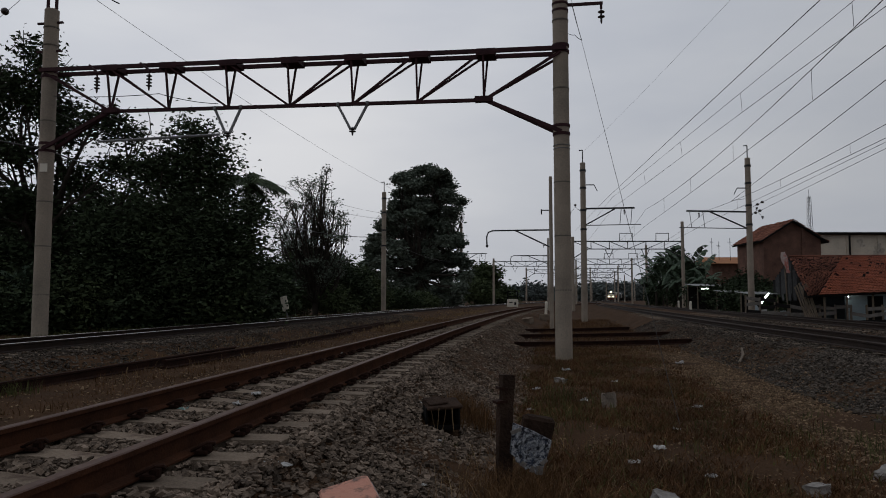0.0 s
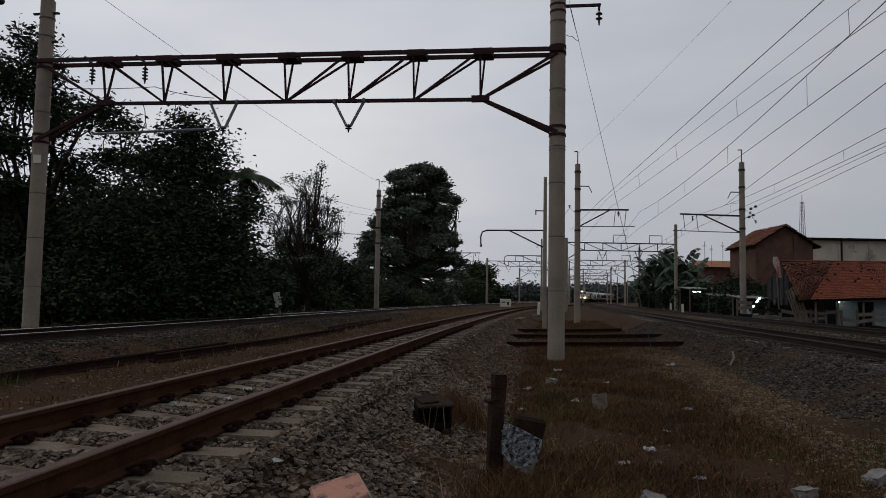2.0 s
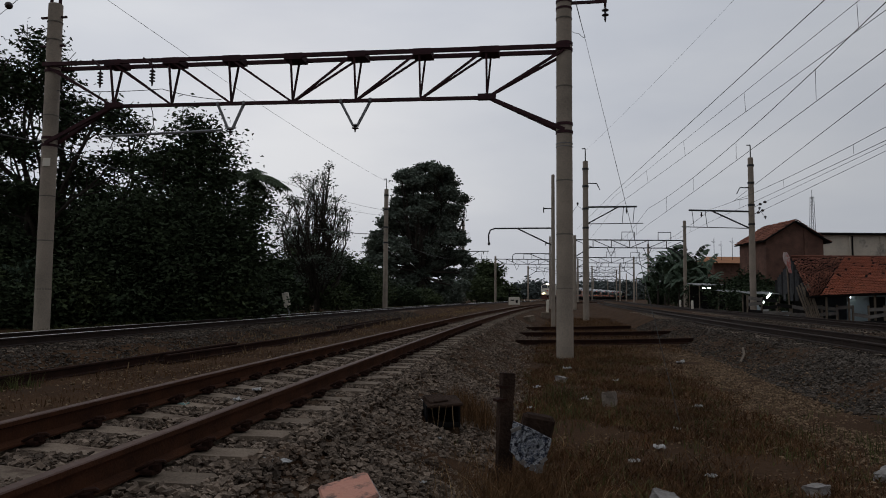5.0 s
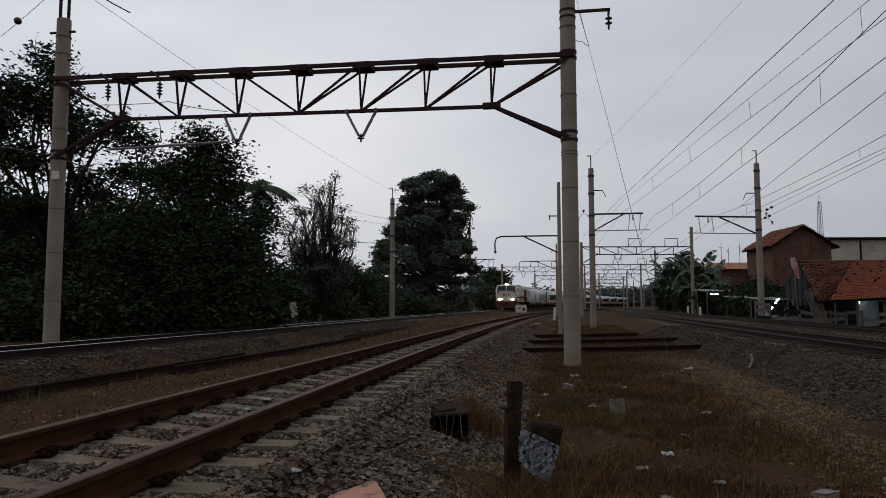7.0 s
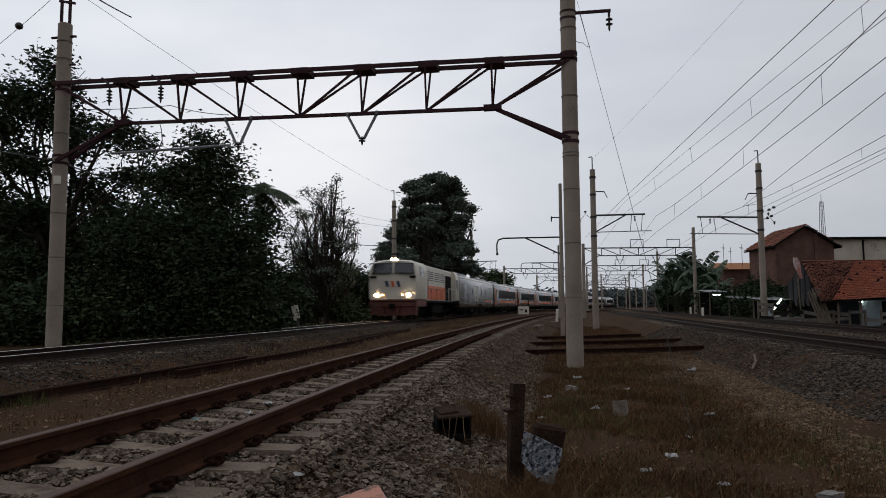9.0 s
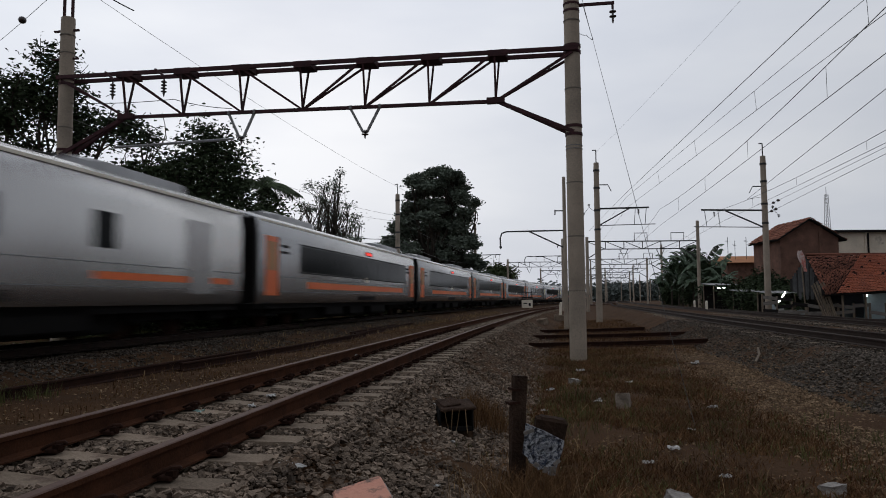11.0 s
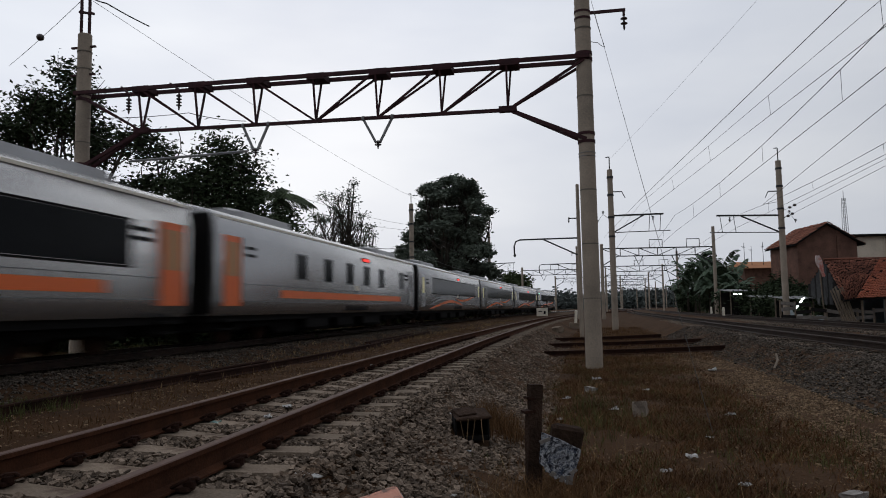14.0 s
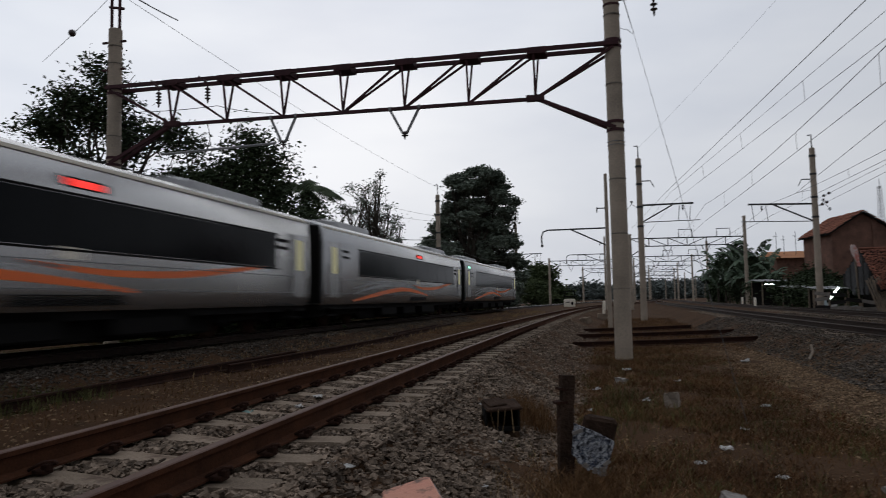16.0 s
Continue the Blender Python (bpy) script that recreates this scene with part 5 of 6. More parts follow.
M_BLUEWALL = mat("pale_blue_wall", (0.42, 0.5, 0.53), 0.85, second=(0.32, 0.38, 0.4), scale=1, fine=9)


def tile_roof(parent, p00, p10, p11, p01, cols, rows, material, label, seed, ragged=0.0):
    """A roof slope, eave p00 to p10 and ridge p01 to p11, of rows of curved tiles over boards."""
    rnd = random.Random(seed)
    a, b, c, d = (Vector(p) for p in (p00, p10, p11, p01))
    nrm = (b - a).cross(d - a).normalized()
    r = part("roof", Shape().loft([[a, b, c, d], [a - nrm * 0.08, b - nrm * 0.08, c - nrm * 0.08, d - nrm * 0.08]]), M_BOARD, parent, label)
    at = lambda u, v: a.lerp(b, u).lerp(d.lerp(c, u), v)
    for j in range(rows):
        s = Shape()
        for i in range(cols):
            u0, u1, v0, v1 = i / cols, (i + 1) / cols, j / rows, (j + 1.15) / rows
            jit = nrm * rnd.uniform(0, 0.03 + ragged) + (d - a).normalized() * rnd.uniform(-ragged, ragged) * 2
            if ragged and rnd.random() < 0.04:
                continue
            n = 4
            vs = []
            for v, up in ((v0, 0.07), (v1, 0.02)):
                for k in range(n + 1):
                    w = u0 + (u1 - u0) * k / n
                    vs.append(at(min(w, 1), min(v, 1.02)) + nrm * (up + 0.05 * math.sin(math.pi * k / n)) + jit)
            s.add(vs, [(k, k + 1, n + 2 + k, n + 1 + k) for k in range(n)] + [tuple(range(n, -1, -1))])
        part("tile_course", s, material, r)["kind"] = "stuff"


def brick_house():
    t = thing("brick_house", "old brick house with a tiled gable roof", "house")
    x0, x1, y0, y1, ze, zr = 26.3, 31.0, 58.0, 63.0, 5.7, 7.1
    g = -0.9
    xm = (x0 + x1) / 2
    for nm, ring in (("gable_wall", y0), ("gable_wall", y1)):
        part(nm, Shape().loft([[(x0, ring + k, g), (x1, ring + k, g), (x1, ring + k, ze), (xm, ring + k, zr), (x0, ring + k, ze)] for k in (0.0, 0.2)]), M_BRICK, t, "weathered dark brick wall")
    for x in (x0, x1 - 0.2):
        part("side_wall", Shape().box((x + 0.1, (y0 + y1) / 2 + 0.1, (g + ze) / 2), (0.196, y1 - y0 - 0.21, ze - g)), M_BRICK, t)
    part("pillar", Shape().box((xm + 0.9, y0 - 0.05, 3.0), (0.3, 0.12, 7.2)), M_BRICK, t)
    tile_roof(t, (x0 - 0.4, y1 + 0.4, ze - 0.25), (x0 - 0.4, y0 - 0.4, ze - 0.25), (xm, y0 - 0.4, zr + 0.08), (xm, y1 + 0.4, zr + 0.08), 26, 9, M_TILE, "red-brown clay tile slope", 3, 0.02)
    tile_roof(t, (x1 + 0.5, y0 - 0.4, ze - 0.3), (x1 + 0.5, y1 + 0.4, ze - 0.3), (xm, y1 + 0.4, zr + 0.08), (xm, y0 - 0.4, zr + 0.08), 26, 9, M_TILE, "red-brown clay tile slope", 4, 0.02)
    part("shed_roof", Shape().box((x1 + 0.4, y0 + 0.5, 3.6), (1.4, 1.5, 0.08), pose(0, 0, 0, 0, 8, 0)), M_BOARD, t)


brick_house()


def plaster_building():
    t = thing("plaster_building", "long grey stained plaster building with a dark roof edge", "building")
    part("wall", Shape().box((50, 76, 3.2), (24, 6, 8.4)), M_PLASTER, t)
    part("roof_edge", Shape().box((50, 75.9, 7.5), (24.6, 6.8, 0.22), ch=0.04), M_BOARD, t)
    for i in range(8):
        part("pilaster", Shape().box((38.6 + i * 3.2, 72.95, 3.2), (0.35, 0.14, 8.3)), M_PLASTER, t)
    part("downpipe", Shape().tube([(41.9, 72.8, -0.5), (41.9, 72.8, 7.3)], 0.09, 8), M_BOARD, t)


plaster_building()


def low_house():
    t = thing("low_house", "low house with a sagging orange tile roof", "house")
    ye, yr, zr = 40.8, 44.0, 3.36
    tile_roof(t, (20.94, ye, 0.9), (21.5, ye, 0.95), (24.8, yr, zr), (21.5, yr, zr - 0.1), 24, 22, M_TILE, "patched roof slope of loose broken tiles", 7, 0.035)
    tile_roof(t, (21.5, ye - 0.1, 0.95), (36.0, ye - 0.1, 1.6), (36.0, yr, zr), (24.8, yr, zr), 80, 24, M_TILE2, "even orange tile slope", 8, 0.004)
    tile_roof(t, (36.0, 47.0, 1.7), (21.95, 47.0, 1.9), (21.55, yr + 0.05, zr), (36.0, yr + 0.05, zr), 30, 8, M_TILE, "far tile slope", 9, 0.02)
    part("ridge_cap", Shape().tube([(21.5, yr, zr + 0.08), (28.0, yr, zr + 0.1), (36.0, yr, zr + 0.08)], 0.06, 8), M_TILE, t)
    part("front_wall", Shape().box((29.9, 42.2, 0.2), (12.0, 0.15, 2.6)), M_BLUEWALL, t, "pale blue plaster wall")
    part("side_wall", Shape().box((22.6, 44.2, 0.3), (0.15, 3.8, 2.4)), M_BOARD, t)
    part("back_wall", Shape().box((29.4, 46.6, 0.3), (13.2, 0.15, 2.6)), M_BLUEWALL, t)
    part("door", Shape().box((25.6, 42.1, 0.0), (0.9, 0.08, 1.9)), M_BOARD, t)
    part("window", Shape().box((27.9, 42.1, 0.55), (0.9, 0.08, 0.5)), M_BOARD, t)
    for x in (22.0, 23.3, 24.8, 26.4, 28.6):
        part("post", Shape().tube([(x, ye + 0.2, -1.0), (x, ye + 0.2, 1.1)], 0.06, 7), M_BAMBOO, t)
    for i in range(16):
        u = (i + 0.5) / 16
        y = 41.0 + 5.9 * u
        x = 20.96 + (21.54 - 20.96) * min(1, (y - 41) / 3.0) + 0.35 * max(0, (y - 44) / 3.0)
        top = 0.95 + 2.3 * min(1, (y - 40.8) / 3.2) - 1.35 * max(0, (y - 44) / 3.0)
        low = 0.9 + 0.25 * math.sin(i * 2.1)
        part("gable_board", Shape().box((x - 0.03 * (i % 2), y, (top + low) / 2), (0.03, 0.36, max(0.2, top - low))), M_GABLE if i % 3 else M_BOARD, t, "dark weathered gable board")
    part("wall_lamp", Shape().tube([(23.75, 41.7, 0.85), (23.75, 41.7, 1.25)], 0.05, 8), M_TUBE, t, "lit fluorescent lamp")


M_TILE2 = mat("orange_roof_tile", (0.34, 0.095, 0.044), 0.95, second=(0.21, 0.06, 0.032), scale=1.2, fine=12, spread=0.15, stain=(0.2, 0.06, 0.035), stain_scale=0.5)
low_house()


def shed(x, y, w, d, h, label, lamp=None):
    t = thing("shed", label, "shed", group="lean-to sheds", m=pose(x, y, 0))
    g = gz(x, y)
    for px in (-w / 2, w / 2):
        for py in (-d / 2, d / 2):
            part("post", Shape().tube([(px, py, g - 0.2), (px, py, h + (0.2 if py > 0 else 0))], 0.05, 6), M_BAMBOO, t)
    n = 10
    for i in range(n):
        part("roof_sheet", Shape().box((-w / 2 - 0.2 + (w + 0.4) * (i + 0.5) / n, 0, h + 0.16 + 0.02 * (i % 2)), ((w + 0.4) / n, d + 0.6, 0.03), pose(0, 0, 0, 4, 0, 0)), M_SHEET, t, "pale corrugated roof sheet")
    part("back_panel", Shape().box((0, d / 2, (g + h) / 2), (w, 0.06, h - g)), M_BOARD, t)
    part("table", Shape().box((0, -d / 4, 0.0), (w * 0.8, 0.6, 0.06)).box((0, -d / 4, -0.4), (w * 0.7, 0.5, 0.7)), M_BOARD, t)
    if lamp:
        part("lamp", Shape().tube(lamp, 0.05, 6), M_TUBE, t, "lit fluorescent tube")


shed(24.4, 66.0, 2.4, 2.6, 1.9, "lean-to stall with pale roof sheets and a lit tube", [(-1.0, -1.6, 1.7), (-0.3, -1.6, 1.7)])
shed(22.6, 56.0, 1.4, 1.6, 1.2, "small lean-to with a pale sheet roof", [(-0.3, -1.0, 1.05), (0.0, -1.0, 1.05)])
shed(20.9, 47.0, 1.7, 1.6, 1.0, "crooked shack behind the fence", [(-0.45, -1.2, 0.45), (0.1, -1.2, 1.15)])


M_WEATHER = mat("weathered_plank", (0.2, 0.18, 0.16), 0.9, second=(0.09, 0.08, 0.07), scale=4, fine=30)


def fence():
    t = thing("plank_fence", "patchy grey plank fence beside the far track", "fence")
    rnd = random.Random(9)
    for i in range(12):
        x = 18.4 + i * 0.75
        y = 43.2 - i * 0.28
        g = gz(x, y)
        part("post", Shape().box((x, y, g + 0.5), (0.1, 0.1, 1.5), ch=0.01), M_BAMBOO, t)
        if i < 11:
            for k in range(3):
                if rnd.random() < 0.75:
                    part("plank", Shape().bar((x, y - 0.06, g + 0.3 + k * 0.38 + rnd.uniform(-0.1, 0.1)), (x + 0.75, y - 0.34, g + 0.3 + k * 0.38 + rnd.uniform(-0.1, 0.1)), 0.03, 0.2), M_WEATHER if rnd.random() < 0.6 else M_BOARD, t)


fence()


def clutter():
    rnd = random.Random(31)
    for i in range(9):
        x, y = 20.0 + i * 0.3 + rnd.uniform(-0.15, 0.15), 45.8 + rnd.uniform(-0.6, 1.2)
        w, h = rnd.uniform(0.4, 0.8), rnd.uniform(0.1, 0.45)
        t = thing("leaning_sheet", "pale scrap sheet leaning by the shacks", "sheet", group="scrap sheets", m=pose(x, y, gz(x, y) + h / 2 + 0.3, rnd.uniform(-14, -4), rnd.uniform(-12, 12), rnd.uniform(-15, 15)))
        part("panel", Shape().box((0, 0, 0), (w, 0.03, h + 0.6), ch=0.008), M_SHEETPALE if i % 3 else M_BLUEWALL, t)
        part("stiffener", Shape().box((0, 0.03, 0), (w * 0.9, 0.03, 0.05)), M_BAMBOO, t)


M_SHEETPALE = mat("pale_scrap", (0.45, 0.44, 0.42), 0.8, second=(0.22, 0.21, 0.2), scale=2, fine=14, stain=(0.14, 0.1, 0.08), stain_scale=2)
clutter()


def bamboo_bundle():
    t = thing("bamboo_poles", "bundle of bamboo poles leaning by the fence", "poles")
    for i in range(7):
        part("cane", Shape().tube([(21.15 + i * 0.11, 41.0, -1.0), (20.5 + i * 0.13, 41.4, 1.5 + 0.1 * (i % 3))], 0.045, 6), M_BAMBOO, t)


bamboo_bundle()
fl = thing("hung_cloth", "faded red and white cloth tied to a pole", "cloth")
part("pole", Shape().tube([(20.9, 43, -1), (20.7, 43, 3.6)], 0.04, 6), M_BAMBOO, fl)
cl_rings = []
for i in range(9):
    u = i / 8
    c = Vector((20.62 + 0.3 * u, 42.95, 3.6 - 1.25 * u))
    w = 0.05 + 0.13 * math.sin(math.pi * min(0.95, u + 0.08)) + 0.03 * math.sin(7 * u)
    cl_rings.append([c + Vector((w * math.cos(k * math.pi / 4) * (1 + 0.35 * (k % 2)), 0.08 * math.sin(k * math.pi / 4), 0.05 * math.sin(3 * k + 6 * u))) for k in range(8)])
part("cloth", Shape().loft(cl_rings), M_CLOTH, fl, "crumpled faded cloth", smooth=True)

M_PALETILE = mat("pale_orange_sheet", (0.42, 0.2, 0.1), 0.9, second=(0.3, 0.14, 0.075), scale=0.8, fine=8, spec=0.1)
hs = thing("far_house", "low house with a pale orange roof behind the banana plants", "house")
part("wall", Shape().box((42, 103, 2.4), (8, 6, 7.0)), M_BRICK, hs)
part("roof", Shape().loft([[(37.4, 99, 5.7), (46, 99, 5.7), (45.5, 103, 6.8), (37.8, 103, 6.8)], [(37.4, 107, 5.7), (46, 107, 5.7), (45.5, 103.1, 6.8), (37.8, 103.1, 6.8)]]), M_PALETILE, hs, "pale orange roof")
for i, x in enumerate((38.4, 39.4, 41.0, 43.0)):
    a = thing("roof_antenna", "thin aerial mast above the roofs", "antenna", group="aerials")
    part("mast", Shape().tube([(x, 101, 5), (x, 101, 9.4 - 0.5 * (i % 2))], 0.035, 5), M_BLACK, a)
    for k in range(3):
        part("dipole", Shape().bar((x - 0.22, 101 + 0.2 * k, 8.7 + 0.1 * k - 0.5 * (i % 2)), (x + 0.22, 101 + 0.2 * k, 8.75 + 0.1 * k - 0.5 * (i % 2)), 0.03, 0.03), M_BLACK, a)


def lattice_tower():
    t = thing("radio_tower", "thin steel lattice radio tower on the skyline", "tower", m=pose(78, 150, 0))
    w = lambda z: 1.6 - 1.1 * z / 23
    for sx in (-1, 1):
        for sy in (-1, 1):
            part("leg", Shape().bar((sx * w(0) / 2, sy * w(0) / 2, -1), (sx * w(22.5) / 2, sy * w(22.5) / 2, 22.5), 0.07, 0.07), M_GREY, t)
    for k in range(15):
        z = 1.5 * k
        for sy in (-1, 1):
            part("brace", Shape().bar((-w(z) / 2, sy * w(z) / 2, z), (w(z + 1.5) / 2, sy * w(z + 1.5) / 2, z + 1.5), 0.035, 0.035), M_GREY, t)
            part("brace", Shape().bar((w(z) / 2, sy * w(z) / 2, z), (-w(z + 1.5) / 2, sy * w(z + 1.5) / 2, z + 1.5), 0.035, 0.035), M_GREY, t)
    part("antenna", Shape().tube([(0, 0, 22), (0, 0, 24)], 0.05, 5), M_GREY, t)


lattice_tower()


# ---- things on the ground near the eye ----
def old_rails():
    for y, x0, x1, tilt in ((21.5, 2.15, 7.5, 0.0), (26.0, 2.7, 8.3, 0.1), (30.6, 3.5, 8.0, 0.0)):
        z = -0.56
        a, b = Vector((x0, y, z + 0.06)), Vector((x1, y + tilt, z + 0.16))
        s = Shape().loft([[q + Vector((0, -px * 1.2, pz * 1.0)) for px, pz in RAIL] for q in (a, a.lerp(b, 0.5) + Vector((0, 0, -0.02)), b)])
        solid("old_rail", s, M_OLDIRON, "rusted loose rail lying across the weeds", "rail", group="loose rails across the strip")
    for pts in ([(-5.15, 13.2), (-4.2, 18.5), (-3.3, 25.5)], [(-3.6, 25.0), (-2.9, 31.0), (-2.3, 37.5)], [(-3.9, 26.0), (-2.95, 35.0)], [(-9.0, 6.0), (-7.4, 8.5)], [(-6.5, 4.5), (-6.0, 9.7), (-5.5, 13.2), (-4.95, 17.0)]):
        s = Shape().loft([[Vector((xa + px, ya, -0.33 + pz)) for px, pz in RAIL] for xa, ya in pts])
        solid("old_rail", s, M_OLDIRON, "rusted loose rail lying between the tracks", "rail", group="loose rails between the tracks")


old_rails()

M_PEEL = mat("peeling_paint", (0.50, 0.52, 0.55), 0.7, second=(0.05, 0.065, 0.10), scale=22, fine=110, mix=0.14, bump=0.6, stain=(0.02, 0.022, 0.03), stain_scale=26, stain_at=0.47, spec=0.15)
M_WOOD = mat("rotten_post", (0.055, 0.034, 0.024), 0.95, second=(0.02, 0.013, 0.01), scale=6, fine=40, bump=0.8, spec=0.05)
M_PINK = mat("chipped_pink_paint", (0.5, 0.22, 0.15), 0.85, second=(0.5, 0.24, 0.17), scale=5, fine=30, bump=0.3, stain=(0.10, 0.07, 0.055), stain_scale=9, stain_at=0.50)
M_CHALK = mat("dirty_white_concrete", (0.30, 0.275, 0.25), 0.9, second=(0.14, 0.125, 0.11), scale=5, fine=30, bump=0.4, stain=(0.12, 0.1, 0.09), stain_scale=6)
M_LUMP = mat("mossy_concrete", (0.24, 0.195, 0.155), 0.95, second=(0.12, 0.095, 0.075), scale=6, fine=40, bump=0.5)
M_LITTER = mat("dirty_white_plastic", (0.48, 0.47, 0.45), 0.7, second=(0.22, 0.21, 0.2), scale=8, fine=40)
M_LITTER2 = mat("green_plastic", (0.25, 0.42, 0.38), 0.5, second=(0.2, 0.3, 0.28), scale=8, fine=40)

post = thing("marker_post", "rotten notched wooden post among dry weeds", "post", m=pose(0.485, 5.6, 0, -2, 2, 12))
s = Shape()
rnd0 = random.Random(4)
s.loft([[(sx * 0.055 + rnd0.uniform(-.006, .006), sy * 0.05, z) for sx, sy in ((-1, -1), (1, -1), (1, 1), (-1, 1))] for z in (-0.75, -0.4, -0.1, 0.0)])
s.loft([[(sx * 0.045 + 0.012, sy * 0.05, z) for sx, sy in ((-1, -1), (1, -1), (1, 1), (-1, 1))] for z in (0.0, 0.1)])
s.loft([[(sx * 0.05 + 0.012, sy * 0.05, z) for sx, sy in ((-1, -1), (1, -1), (1, 1), (-1, 1))] for z in (0.1, 0.205)])
part("shaft", s, M_WOOD, post)
part("notch_plate", Shape().box((-0.04, 0, 0.0), (0.09, 0.12, 0.02), pose(0, 0, 0, 0, -8, 0)), M_OLDIRON, post)
part("notch_plate", Shape().box((-0.03, 0, 0.1), (0.07, 0.11, 0.02), pose(0, 0, 0, 0, 6, 0)), M_OLDIRON, post)

board = thing("fallen_board", "fallen enamel board with peeling white and blue paint", "sign", m=pose(0.645, 5.35, -0.31, 10, 0, 4))
ring = [(-0.13, 0.20), (0.02, 0.135), (0.16, 0.06), (0.155, 0.02), (0.125, -0.08), (0.09, -0.19), (0.06, -0.165), (0.045, -0.195), (0.0, -0.15), (-0.03, -0.16), (-0.06, -0.115), (-0.10, -0.10), (-0.115, -0.06), (-0.15, -0.03), (-0.14, 0.09)]
part("panel", Shape().loft([[(x, -0.006, z) for x, z in ring], [(x, 0.006, z) for x, z in ring]]), M_PEEL, board)
for i, (x, z, w, h) in enumerate(((0.075, -0.165, 0.05, 0.07), (0.02, -0.155, 0.035, 0.05), (-0.05, -0.115, 0.04, 0.04), (0.105, -0.1, 0.03, 0.06), (-0.11, 0.14, 0.03, 0.08))):
    part("paint_flake", Shape().box((x, -0.012, z), (w, 0.006, h), pose(0, 0, 0, 4 * (i % 3), 17 * i, 0), ch=0.002), M_CHALK, board, "curled flake of dirty white paint")
part("backing", Shape().box((0.07, 0.09, 0.13), (0.24, 0.1, 0.17), pose(0, 0, 0, 0, 10, 0), ch=0.02), M_WOOD, board, "dark wooden block behind the panel")

ib = thing("iron_box", "rusty open iron box sunk in the ballast", "box", m=pose(-0.02, 7.4, -0.41, 0, 0, 8))
for c, sz in (((0, 0.16, 0), (0.34, 0.02, 0.22)), ((-0.165, 0, 0), (0.02, 0.31, 0.22)), ((0.165, 0, 0), (0.02, 0.31, 0.22)), ((0, 0, -0.1), (0.31, 0.3, 0.02)), ((0, -0.16, -0.085), (0.31, 0.02, 0.05))):
    part("side_plate", Shape().box(c, sz, ch=0.005), M_DARK, ib)
for x, lean in ((-0.1, 0.05), (-0.02, -0.02), (0.11, 0.02), (0.05, -0.04)):
    solid("dry_stick", Shape().tube([(x - 0.02 + lean, 7.2, -0.53), (x - 0.02 + lean * 0.4, 7.2, -0.42), (x - 0.02, 7.21, -0.3)], 0.004, 5), M_STRAW, "thin pale dry stem before the iron box", "stick", group="dry stems")
part("lid", Shape().box((0.01, 0.0, 0.125), (0.37, 0.35, 0.035), pose(0, 0, 0, 7, -3, 3), ch=0.012).box((-0.06, 0.02, 0.155), (0.2, 0.24, 0.02), pose(0, 0, 0, 9, -5, 12), ch=0.008), M_WOOD, ib, "crumbling brown lid")

st = thing("painted_stone", "concrete marker stone with chipped pink paint on top", "stone", m=pose(-0.485, 3.98, -0.385, 8, -14, 16))
part("block", Shape().box((0, 0, -0.02), (0.30, 0.36, 0.26), ch=0.03), M_CHALK, st, "dirty white concrete block")
part("paint_cap", Shape().box((-0.01, 0, 0.118), (0.29, 0.34, 0.03), ch=0.012), M_PINK, st, "chipped pink painted top")


def lump(x, y, size, label, material, seed, z=None):
    rnd = random.Random(seed)
    bm = bmesh.new()
    bmesh.ops.create_icosphere(bm, subdivisions=3, radius=0.8)
    for v in bm.verts:
        k = 1 + 0.3 * noise.noise(v.co * 2.3 + Vector((seed, 0, 0))) + 0.12 * noise.noise(v.co * 7 + Vector((seed, 3, 0)))
        v.co = Vector((max(-0.42, min(0.42, v.co.x)) * size[0] * k, max(-0.4, min(0.4, v.co.y + 0.2 * v.co.z)) * size[1] * k, max(-0.4, min(0.36, v.co.z)) * size[2] * k))
    me = bpy.data.meshes.new("lump")
    bm.to_mesh(me)
    bm.free()
    me.materials.append(material)
    ob = new("concrete_lump", me)
    ob.matrix_basis = pose(x, y, (gz(x, y) if z is None else z) + size[2] * 0.3, rnd.uniform(-10, 10), rnd.uniform(-10, 10), rnd.uniform(0, 90))
    return tagged(ob, label, "stone", group="lumps in the weeds")


lump(2.25, 9.7, (0.24, 0.2, 0.3), "grey broken concrete lump in the weeds", M_LUMP, 1)
lump(1.55, 5.05, (0.18, 0.16, 0.17), "dirty white concrete lump in the weeds", M_CHALK, 2)
lump(2.85, 5.5, (0.2, 0.14, 0.1), "flat white concrete slab piece in the weeds", M_CHALK, 3)
lump(3.65, 5.9, (0.3, 0.16, 0.14), "long white concrete lump in the weeds", M_CHALK, 4)
lump(1.25, 4.5, (0.3, 0.2, 0.16), "dirty white concrete lump in the weeds", M_CHALK, 5)
lump(2.05, 12.5, (0.2, 0.2, 0.14), "grey broken concrete lump in the weeds", M_CHALK, 6)
lump(4.4, 37.0, (0.6, 0.5, 0.4), "grey concrete lump beside the track", M_SLEEPER, 7)


